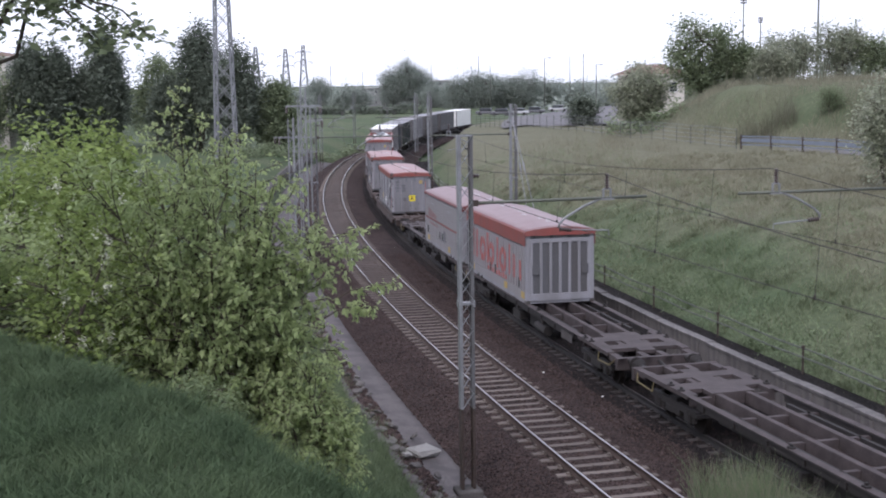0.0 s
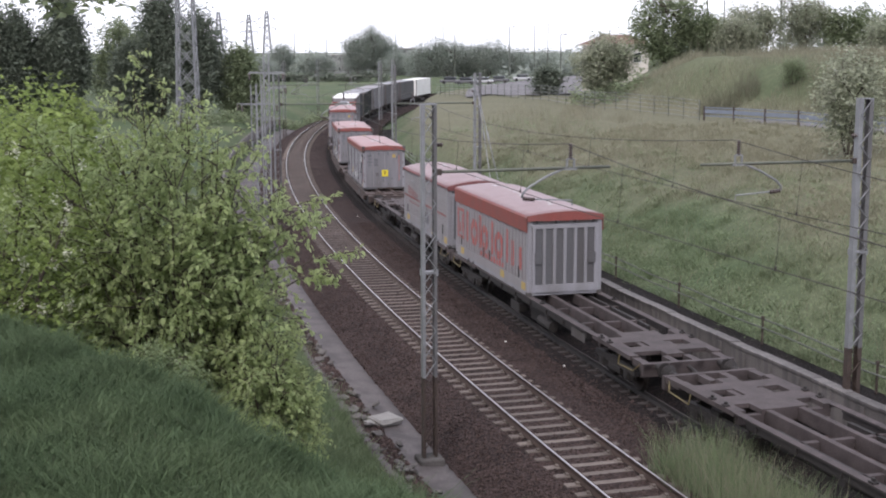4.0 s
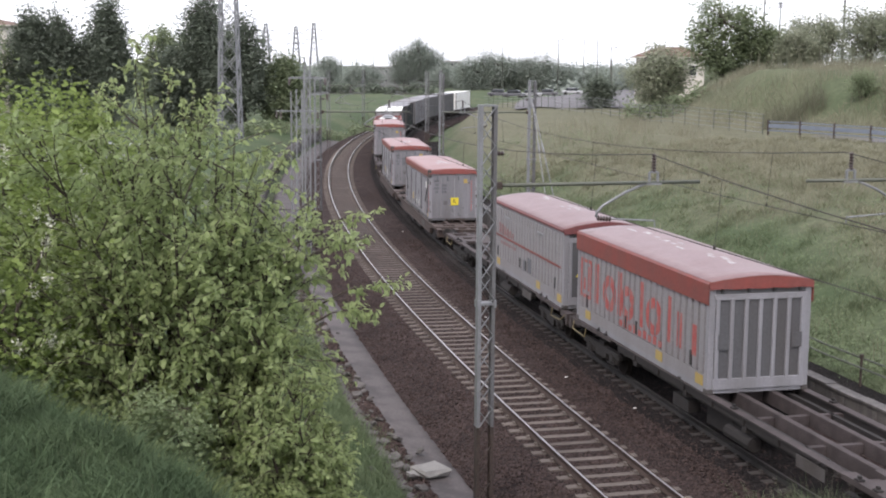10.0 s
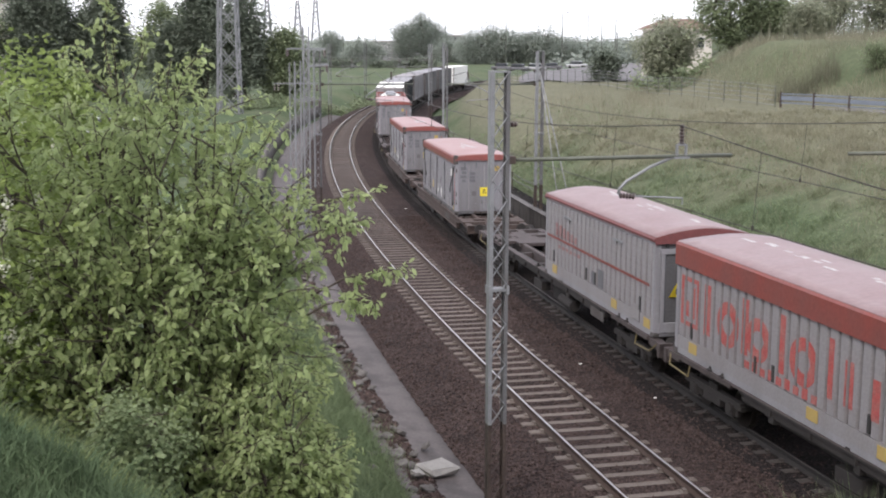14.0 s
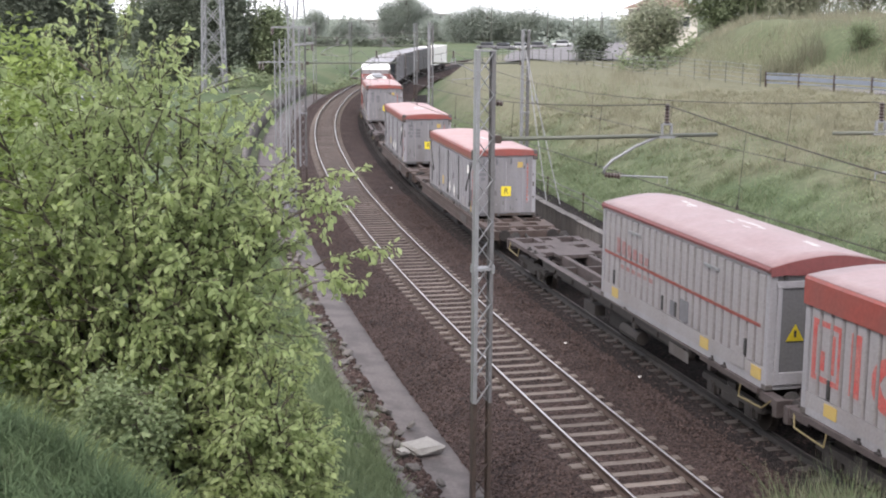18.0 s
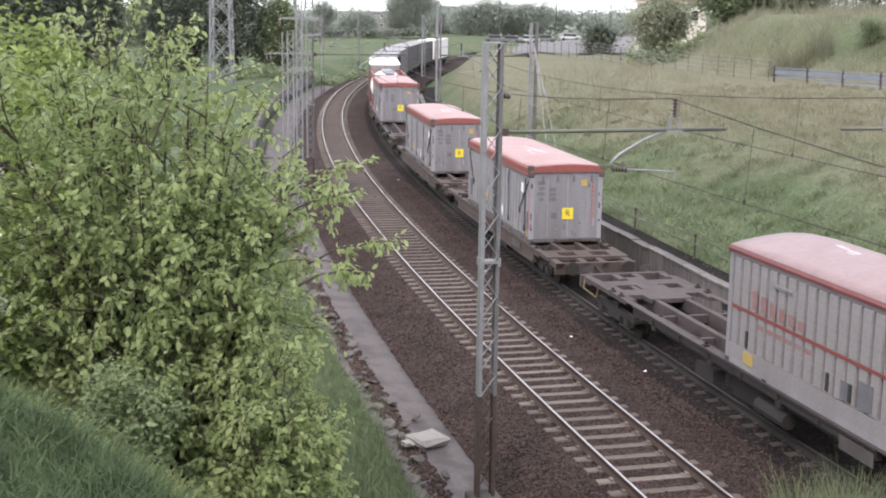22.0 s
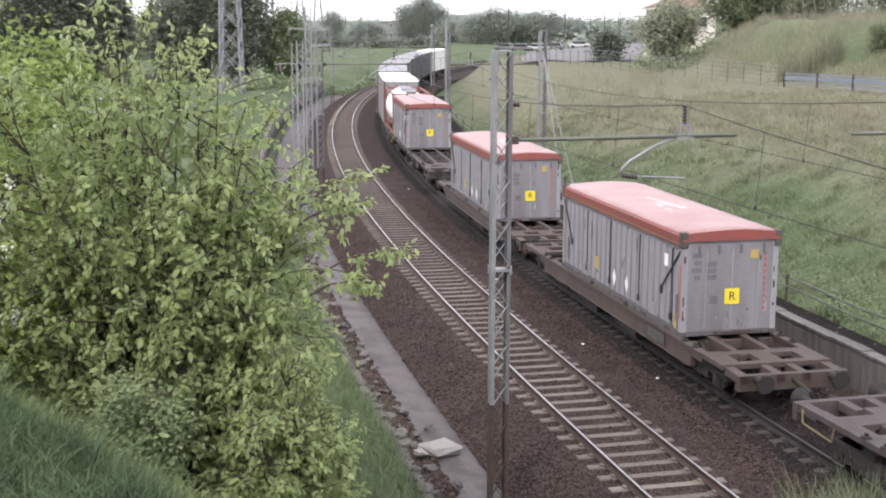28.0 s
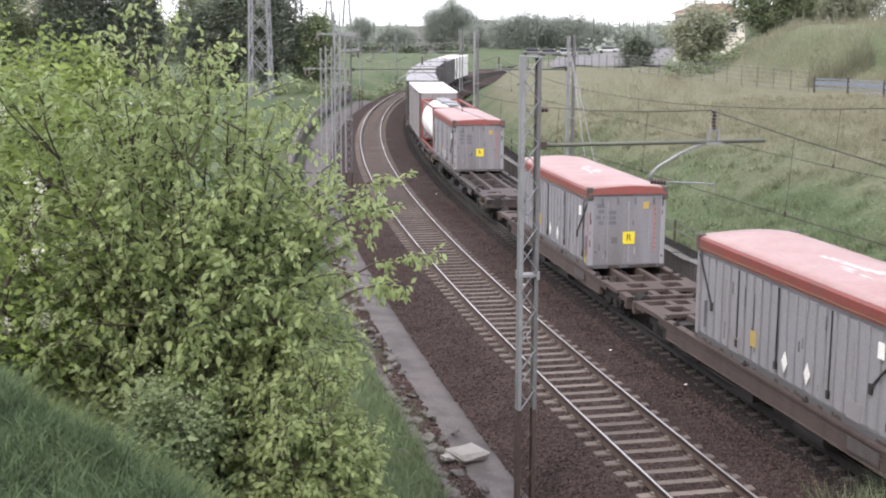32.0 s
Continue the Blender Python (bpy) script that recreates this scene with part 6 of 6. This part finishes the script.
def slope_dry(rng):
    x, y = right_slope(rng)
    s, e = line_coords(x, y)
    k = rng.uniform(0, 1, len(x)) < 0.15 + 0.5 * steps(e, 14, 24)
    return x[k][::4], y[k][::4]


def reed_bed(x0, x1, y0, y1, n):
    return lambda rng: (rng.uniform(x0, x1, n), rng.uniform(y0, y1, n))


grass_field("reeds", "tall pale dry reeds behind the guard rail", reed_bed(24.6, 29.5, 98.5, 101, 420), 210, 2.0, 0.018, "reed", 0.3)
grass_field("reeds", "tall pale dry reeds on the mound", reed_bed(31.5, 36, 90, 93, 380), 211, 2.2, 0.02, "reed", 0.3)
grass_field("reeds", "thin dead stalks standing on top of the mound", reed_bed(27, 40, 116, 120, 160), 212, 2.2, 0.03, "reed", 0.08)


def slope_crest(rng):
    n, m = 150, 22
    s = np.repeat(30 + 58 * rng.uniform(0, 1, n), m) + rng.normal(0, 0.5, n * m)
    e = np.repeat(15 + 12 * rng.uniform(0, 1, n), m) + rng.normal(0, 0.4, n * m)
    a = TURN0 - s / RADIUS
    return CENTRE[0] + (RADIUS - e) * np.cos(a), CENTRE[1] + (RADIUS - e) * np.sin(a)


grass_field("dry_grass", "tall pale tufts of dead grass high on the slope", slope_crest, 218, 0.9, 0.012, "dry_grass", 0.35)


def mound_top(rng):
    n = 26000
    x, y = rng.uniform(22, 60, n), rng.uniform(80, 132, n)
    behind = (x - 23.2) * 0.897 + (y - 92.2) * 0.4414
    patch = np.sin(x * 0.8 + 1.3 * np.sin(y * 0.35)) + np.sin(y * 0.6 + x * 0.25)
    k = (behind > 3.5) & (patch > -0.5)
    return x[k], y[k]


grass_field("tall_grass", "long dry and green grass over the mound", mound_top, 213, 0.75, 0.02, "dry_grass", 0.5)
grass_field("reeds", "pale reeds at the end of the mound", reed_bed(33.5, 40, 84, 88, 500), 214, 2.2, 0.02, "reed", 0.3)
plant("shrub", "small green shrub among the reeds", "shrub", (31.5, 97, float(ground_height(31.5, 97))), (31.5, 97, float(ground_height(31.5, 97)) + 1.2), (1.0, 0.9, 0.9), 5, 90, 30, 0.16, "leaf_mid", 215, 0.04, 0.3, 0.2)
grass_field("grass", "soft green grass on the near bank", near_left, 200, 0.2, 0.008, "grass_near", 0.7)


def near_tufts(rng):
    x, y = near_left(rng)
    k = (np.sin(x * 2.1 + 1.7 * np.sin(y * 1.3)) + np.sin(y * 2.7 + x) > 0.7)
    return x[k][::3], y[k][::3]


grass_field("tall_grass", "long pale tufts of grass on the near bank", near_tufts, 216, 0.34, 0.007, "grass_near", 0.8)
grass_field("tall_grass", "tall dry-tipped bank grass, set between the tracks to fit the view", near_right, 201, 1.4, 0.007, "weed", 0.25)
grass_field("dry_grass", "pale dry bank stalks, set between the tracks to fit the view", lambda rng: [q[::3] for q in near_right(rng)], 217, 1.5, 0.006, "dry_grass", 0.22)
grass_field("grass", "bright green grass on the steep face of the bank", bank_face, 206, 0.3, 0.009, "grass_foot", 0.5)
grass_field("grass", "green grass at the foot of the bank by the drain", bank_foot, 202, 0.3, 0.012, "weed", 0.5)
grass_field("grass", "long green grass over the cutting slope", right_slope, 203, 0.3, 0.02, "grass", 0.75)
grass_field("dry_grass", "yellowed grass patches on the upper slope", slope_dry, 204, 0.45, 0.012, "dry_grass", 0.4)

def weed_patches(rng):
    s = 2 + 75 * rng.uniform(0, 1, 560) ** 1.2
    e = 9.4 + 12 * rng.uniform(0, 1, 560) ** 1.5
    a = TURN0 - s / RADIUS
    x, y = CENTRE[0] + (RADIUS - e) * np.cos(a), CENTRE[1] + (RADIUS - e) * np.sin(a)
    return np.stack([x, y, ground_height(x, y) + 0.12], -1)


rng_w = np.random.default_rng(205)
wc = weed_patches(rng_w)
wv, wf = leaves(rng_w, wc, rng_w.uniform(0.2, 0.6, len(wc)), 90, 0.09, 0.0)
tagged(raw("weeds", wv, wf, "weed"), "low leafy weeds on the foot of the slope", "weeds", kind="stuff")

# ---- buildings, poles, rails ----
def lattice_pylon(x, y, z0, z1, w0, w1, label, arms=(), member=0.09):
    p = thing("pylon", label, "pylon", pose(x, y, z0), group="pylons")
    H = z1 - z0
    legs = [(a, b) for a in (-1, 1) for b in (-1, 1)]
    at = lambda a, b, f: Vector((a, b, 0)) * (w0 + (w1 - w0) * f) / 2 + Vector((0, 0, H * f))
    for a, b in legs:
        bm = bmesh.new()
        bar(bm, at(a, b, 0), at(a, b, 1), member * 1.5)
        part("leg", bm, "galvanised", p)
    bm = bmesh.new()
    f = 0.0
    while f < 0.99:
        g = min(1.0, f + 1.1 * (w0 + (w1 - w0) * f) / H)
        for (a, b), (c, d) in (((-1, -1), (1, -1)), ((1, -1), (1, 1)), ((1, 1), (-1, 1)), ((-1, 1), (-1, -1))):
            bar(bm, at(a, b, f), at(c, d, g), member * 0.7)
            bar(bm, at(c, d, f), at(a, b, g), member * 0.7)
        f = g
    part("bracing", bm, "galvanised", p)
    for z, half in arms:
        bm = bmesh.new()
        for s in (-1, 1):
            bar(bm, (0, 0, z - z0), (s * half, 0, z - z0 + 0.1), member)
            bar(bm, (0, 0, z - z0 + 0.9), (s * half, 0, z - z0 + 0.1), member * 0.7)
            tube(bm, [(s * half, 0, z - z0), (s * half, 0, z - z0 - 0.9)], member * 0.8, 6)
        part("cross_arm", bm, "galvanised", p)
    return p


lattice_pylon(-22.5, 125, 0.8, 34, 2.1, 0.7, "tall grey lattice pylon in front of dark trees", ((20.2, 2.0), (22.4, 2.0), (29, 2.4)), 0.1)
for x, y, top in ((-74.7, 500, 24), (-65.4, 520, 23.5), (-58.1, 520, 25), (-100, 560, 25)):
    lattice_pylon(x, y, 0.8, top, 4.2, 0.9, "distant lattice pylon above the horizon", ((top - 3, 3.2), (top - 7, 3.6)), 0.2)


def pole(x, y, z0, z1, r, label, head=""):
    p = thing("floodlight_pole" if head else "pole", label, "pole", pose(x, y, z0), group="poles")
    bm = bmesh.new()
    tube(bm, [(0, 0, 0), (0, 0, z1 - z0)], [r, r * 0.6], 8)
    part("shaft", bm, "tube", p)
    if head == "flood":
        h = z1 - z0
        part("lamp_head", boxes((-0.5, 0.5, -0.15, 0.15, h - 1.0, h - 0.75), (-0.5, 0.5, -0.15, 0.15, h - 0.6, h - 0.35), (-0.5, 0.5, -0.15, 0.15, h - 0.2, h + 0.1), bevel=0.03), "faded_print", p)
    elif head == "street":
        h = z1 - z0
        part("lamp_arm", boxes((0, 1.2, -0.05, 0.05, h - 0.1, h), (0.8, 1.5, -0.12, 0.12, h - 0.05, h + 0.1), bevel=0.02), "faded_print", p)
    return p


pole(48.2, 200, 2, 21.9, 0.16, "tall floodlight pole behind the mound", "flood")
pole(65.7, 260, 2, 21.4, 0.18, "pale distant floodlight pole", "flood")
pole(45.7, 150, 3, 22.8, 0.16, "tall floodlight pole behind the trees", "flood")
for x, y, top, hd in ((-4.5, 420, 15, ""), (6, 400, 13, ""), (10.5, 390, 17, ""), (24, 300, 14.5, "street"), (34, 280, 12.5, "street"), (33, 330, 15.5, ""), (36.5, 330, 16, ""), (-28, 430, 13, ""), (-38, 420, 15, ""), (-33, 420, 11.5, ""), (-82, 440, 17, ""), (-79, 430, 14, ""), (27, 220, 9.6, ""), (12, 330, 13.5, "")):
    pole(x, y, 1.0, top, 0.14, "thin distant pole above the horizon", hd)


def house(x, y, z, w, d, h, label, wall="plaster", turn=0.0, floors=2, cols=3, hip=True):
    b = thing("house", label, "house", pose(x, y, z, 0, 0, turn), group="buildings")
    part("wall", boxes((-w / 2, w / 2, -d / 2, d / 2, -1, h)), wall, b)
    bm = bmesh.new()
    o = 0.6
    rise = 1.3 if hip else 0.25
    v = [bm.verts.new(p) for p in ((-w / 2 - o, -d / 2 - o, h), (w / 2 + o, -d / 2 - o, h), (w / 2 + o, d / 2 + o, h), (-w / 2 - o, d / 2 + o, h), (-w / 5, 0, h + rise), (w / 5, 0, h + rise))]
    for f in ((0, 1, 5, 4), (1, 2, 5), (2, 3, 4, 5), (3, 0, 4), (3, 2, 1, 0)):
        bm.faces.new([v[i] for i in f])
    part("roof", bm, "roof_tile" if hip else "far_wall", b)
    part("eave_board", boxes((-w / 2 - o, w / 2 + o, -d / 2 - o, d / 2 + o, h - 0.15, h - 0.004)), "plaster", b)
    for i in range(cols):
        for j in range(floors):
            cx, cz = -w / 2 + w * (i + 0.5) / cols, (j + 0.35) * h / floors
            win = part("window", boxes((cx - 0.55, cx + 0.55, -d / 2 - 0.06, -d / 2 + 0.02, cz, cz + 1.4)), "white", b)
            part("pane", boxes((cx - 0.45, cx + 0.45, -d / 2 - 0.075, -d / 2 - 0.06, cz + 0.1, cz + 1.3)), "glass_dark", win)
    return b


house(27.6, 163, 2.5, 8.5, 8, 7.2, "cream two-storey house with a shallow tiled roof", turn=-10)
house(-1.5, 430, 1, 7, 8, 8.6, "grey flat-roofed block on the horizon", "far_wall", floors=3, hip=False)
house(-24, 440, 1, 16, 8, 6.5, "low pale building on the horizon", "far_wall", hip=False)
house(-66, 168, 1, 16, 10, 12.2, "pale roofed building behind the trees", "plaster", floors=3, cols=5)

# road, yard, fence, guard rail, parked cars
yard = draped("yard", 130, 290, 18, 38, 0.15, "asphalt")
tagged(yard, "flat grey asphalt yard beyond the cutting", "yard", kind="structure")
ra, rb = np.meshgrid(np.linspace(3, 90, 60), np.linspace(1.2, 3.0, 7))
rx, ry = 23.2 + 0.4414 * ra + 0.897 * rb, 92.2 - 0.897 * ra + 0.4414 * rb
ri = np.arange(rx.size).reshape(rx.shape)
rf = np.stack([ri[:-1, :-1], ri[1:, :-1], ri[1:, 1:], ri[:-1, 1:]], -1).reshape(-1, 4)
road = raw("road", np.stack([rx, ry, ground_height(rx, ry) + 0.05], -1).reshape(-1, 3), rf, "asphalt", smooth=True)
tagged(road, "narrow asphalt road above the cutting slope", "road", kind="structure")
guard = thing("guard_rail", "blue-grey steel guard rail along the road", "guard rail", kind="structure")
g0, g1 = Vector((23.2, 92.2, 0)), Vector((41.5, 55.0, 0))
gd = (g1 - g0)
for hgt, wd in ((1.02, 0.09), (0.72, 0.3), (0.38, 0.1)):
    bm = bmesh.new()
    for k in range(12):
        a, b = g0 + gd * k / 12, g0 + gd * (k + 1) / 12
        za, zb = float(ground_height(a.x, a.y)), float(ground_height(b.x, b.y))
        bar(bm, (a.x, a.y, za + hgt), (b.x, b.y, zb + hgt), 0.06, wd)
    part("rail", bm, "blue_grey", guard)
for k in range(13):
    a = g0 + gd * k / 12
    z = float(ground_height(a.x, a.y))
    part("post", boxes((a.x - 0.07, a.x + 0.07, a.y - 0.07, a.y + 0.07, z - 0.3, z + 1.15), bevel=0.01), "mast_rust", guard)
fence = thing("fence", "wire mesh fence on dark posts beside the road", "fence", kind="structure")
fpts = [Vector((23.0, 93, 0)), Vector((19.5, 106, 0)), Vector((16.0, 122, 0)), Vector((9.5, 150, 0)), Vector((4, 176, 0))]
for p, q in zip(fpts, fpts[1:]):
    n = int((q - p).length / 2.6)
    for k in range(n):
        a, b = p.lerp(q, k / n), p.lerp(q, (k + 1) / n)
        za, zb = float(ground_height(a.x, a.y)), float(ground_height(b.x, b.y))
        part("post", boxes((a.x - 0.035, a.x + 0.035, a.y - 0.035, a.y + 0.035, za - 0.3, za + 1.6)), "tube", fence)
        bm = bmesh.new()
        for hgt in (0.25, 0.6, 0.95, 1.3, 1.6):
            bar(bm, (a.x, a.y, za + hgt), (b.x, b.y, zb + hgt), 0.03)
        part("wires", bm, "galvanised", fence)


def car(x, y, turn, paint, label):
    z = float(ground_height(x, y))
    c = thing("parked_car", label, "car", pose(x, y, max(z, 2.2 if y > 160 and x > 0 else z), 0, 0, turn), group="parked cars")
    part("body", boxes((-0.85, 0.85, -2.1, 2.1, 0.3, 0.85), bevel=0.12), paint, c)
    part("cabin", boxes((-0.75, 0.75, -1.2, 1.3, 0.8, 1.42), bevel=0.18), "glass_dark", c)
    part("roof", boxes((-0.68, 0.68, -0.9, 1.0, 1.4, 1.47), bevel=0.03), paint, c)
    for a in (-0.8, 0.8):
        for b in (-1.3, 1.3):
            bm = bmesh.new()
            tube(bm, [(a - 0.1, b, 0.32), (a + 0.1, b, 0.32)], 0.32, 12)
            part("wheel", bm, "black", c)
    return c


for x, y, r, paint in ((11.5, 250, 70, "faded_print"), (15, 252, 75, "car_white"), (8.5, 255, 80, "faded_print"), (-27, 95, 80, "car_white"), (-24, 92, 70, "car_white"), (19, 262, 80, "faded_print"), (24, 262, 80, "car_white")):
    car(x, y, r, paint, "pale parked car on the far yard")

# ---- small things by the line ----
slab = thing("broken_slab", "broken pale concrete slab on the drain edge", "slab")
bm = boxes((-0.5, 0.42, -0.34, 0.3, 0, 0.2), bevel=0.06)
for v in bm.verts:
    v.co += Vector((random.uniform(-0.06, 0.06), random.uniform(-0.06, 0.06), random.uniform(-0.03, 0.03)))
part("block", bm, "pale_stone", slab)
bm = boxes((-0.75, -0.45, -0.1, 0.2, 0, 0.12), bevel=0.04)
for v in bm.verts:
    v.co += Vector((random.uniform(-0.04, 0.04), random.uniform(-0.04, 0.04), random.uniform(-0.02, 0.02)))
part("fragment", bm, "pale_stone", slab)
slab.matrix_basis = track_pose(6.0, -3.5, -0.5) @ pose(0, 0, 0, 4, 3, 25) @ Matrix.Diagonal((0.85, 0.85, 0.9, 1))
rng0 = random.Random(5)
stone_bm = bmesh.new()
bmesh.ops.create_icosphere(stone_bm, subdivisions=1, radius=0.09)
for v in stone_bm.verts:
    v.co *= rng0.uniform(0.7, 1.25)
    v.co.z *= 0.7
stone_me = bpy.data.meshes.new("rubble_stone")
stone_bm.to_mesh(stone_me)
stone_bm.free()
stone_me.materials.append(M["concrete"])
for i in range(190):
    s = rng0.uniform(0, 42)
    e = rng0.gauss(-4.12, 0.25)
    k = rng0.uniform(0.6, 1.7)
    ob = new("rubble_stone", stone_me)
    ob.matrix_basis = track_pose(s, e, -0.42) @ pose(0, 0, 0, rng0.uniform(-30, 30), rng0.uniform(-30, 30), rng0.uniform(0, 360)) @ Matrix.Diagonal((k, k * 1.2, k * 0.8, 1))
    tagged(ob, "grey chunk of broken concrete on the drain edge", "stone", "rubble stones")
for s, e in ((21.4, 1.75), (44.5, 2.2), (12.6, 1.9), (9.1, 2.6)):
    ob = new("litter", stone_me)
    ob.matrix_basis = track_pose(s, e, -0.17) @ Matrix.Diagonal((0.42, 0.3, 0.3, 1))
    ob.data = stone_me.copy()
    ob.data.materials.clear()
    ob.data.materials.append(M["white"])
    tagged(ob, "small white scrap lying on the ballast", "litter", "litter")

# dirt and chips along the inner half of the drain
rng2 = np.random.default_rng(78)
ND = 15000
ds, de = rng2.uniform(0, 45, ND), -3.72 - 0.8 * rng2.uniform(0, 1, ND) ** 0.8
da = TURN0 - ds / RADIUS
dc = np.stack([CENTRE[0] + (RADIUS - de) * np.cos(da), CENTRE[1] + (RADIUS - de) * np.sin(da), -0.5 + 0 * ds], -1)
dv = np.array([(1, 0, 0), (-1, 0, 0), (0, 1, 0), (0, -1, 0), (0, 0, 1), (0, 0, -1)], float)[None] * (rng2.uniform(0.015, 0.07, (ND, 1, 1)) * rng2.uniform(0.5, 1.4, (ND, 6, 1))) + dc[:, None]
df = (np.arange(ND)[:, None, None] * 6 + np.array([(0, 2, 4), (2, 1, 4), (1, 3, 4), (3, 0, 4), (2, 0, 5), (1, 2, 5), (3, 1, 5), (0, 3, 5)])[None]).reshape(-1, 3)
tagged(raw("debris", dv.reshape(-1, 3), df, "stone"), "dark dirt and stone chips along the drain", "debris", kind="stuff")


def drain_tufts(rng):
    n = 7000
    s = 45 * rng.uniform(0, 1, n)
    keep = np.sin(s * 2.3) + np.sin(s * 0.9 + 1) > 0.4
    s = s[keep]
    e = -4.0 - 0.5 * rng.uniform(0, 1, len(s)) ** 1.0
    a = TURN0 - s / RADIUS
    return CENTRE[0] + (RADIUS - e) * np.cos(a), CENTRE[1] + (RADIUS - e) * np.sin(a)


# loose ballast stones
rng1 = np.random.default_rng(77)
N = 34000
ss, ee = rng1.uniform(-2, 42, N) , rng1.uniform(-2.85, 6.6, N)
ss = -2 + 44 * rng1.uniform(0, 1, N) ** 1.3
keep = ~((np.abs(np.abs(ee) - 0.7535) < 0.12) | (np.abs(np.abs(ee - TRACK_E) - 0.7535) < 0.12))
ph = np.mod(ss + 6 + 0.3, 0.6)
on_sleeper = (np.abs(ph - 0.3) < 0.13) & ((np.abs(ee) < 1.2) | (np.abs(ee - TRACK_E) < 1.2))
keep &= ~on_sleeper
ss, ee = ss[keep], ee[keep]
ang = TURN0 - ss / RADIUS
zz = np.interp(ee, [-2.8, -1.75, 6.1, 6.9], [-0.58, -0.21, -0.21, -0.55])
cen = np.stack([CENTRE[0] + (RADIUS - ee) * np.cos(ang), CENTRE[1] + (RADIUS - ee) * np.sin(ang), zz + 0.01], -1)
octa = np.array([(1, 0, 0), (-1, 0, 0), (0, 1, 0), (0, -1, 0), (0, 0, 1), (0, 0, -1)], float)
tri = np.array([(0, 2, 4), (2, 1, 4), (1, 3, 4), (3, 0, 4), (2, 0, 5), (1, 2, 5), (3, 1, 5), (0, 3, 5)])
rot = rng1.normal(0, 1, (len(cen), 3, 3))
rot = np.linalg.qr(rot)[0]
size = rng1.uniform(0.02, 0.045, (len(cen), 1, 1)) * rng1.uniform(0.6, 1.3, (len(cen), 6, 1))
V = np.einsum("kij,nj->kni", rot, octa) * size + cen[:, None]
F = (np.arange(len(cen))[:, None, None] * 6 + tri[None]).reshape(-1, 3)
tagged(raw("loose_ballast", V.reshape(-1, 3), F, "stone"), "loose brown ballast stones between the rails", "gravel", kind="stuff")


grass_field("grass_tufts", "tufts of grass growing in the drain edge", drain_tufts, 220, 0.62, 0.006, "weed", 0.25)


# ---- what moves ----
def train_front(t):
    u = t / 32
    return 17.837 - 32.657 * u - 24.578 * u**2 + 12.352 * u**3 - 13.25 * u**4 + 5.897 * u**5


def motions():
    for ob, offset, z in TRAIN:
        walk(ob, [(t, track_pose(train_front(t) + offset, TRACK_E, z)) for t in range(0, 33, 2)])
    for ax, y in AXLES:
        walk(ax, [(t, pose(0, y, 0.42, math.degrees((train_front(0) - train_front(t)) / 0.42))) for t in np.arange(0, 32.1, 0.25)])


motions()
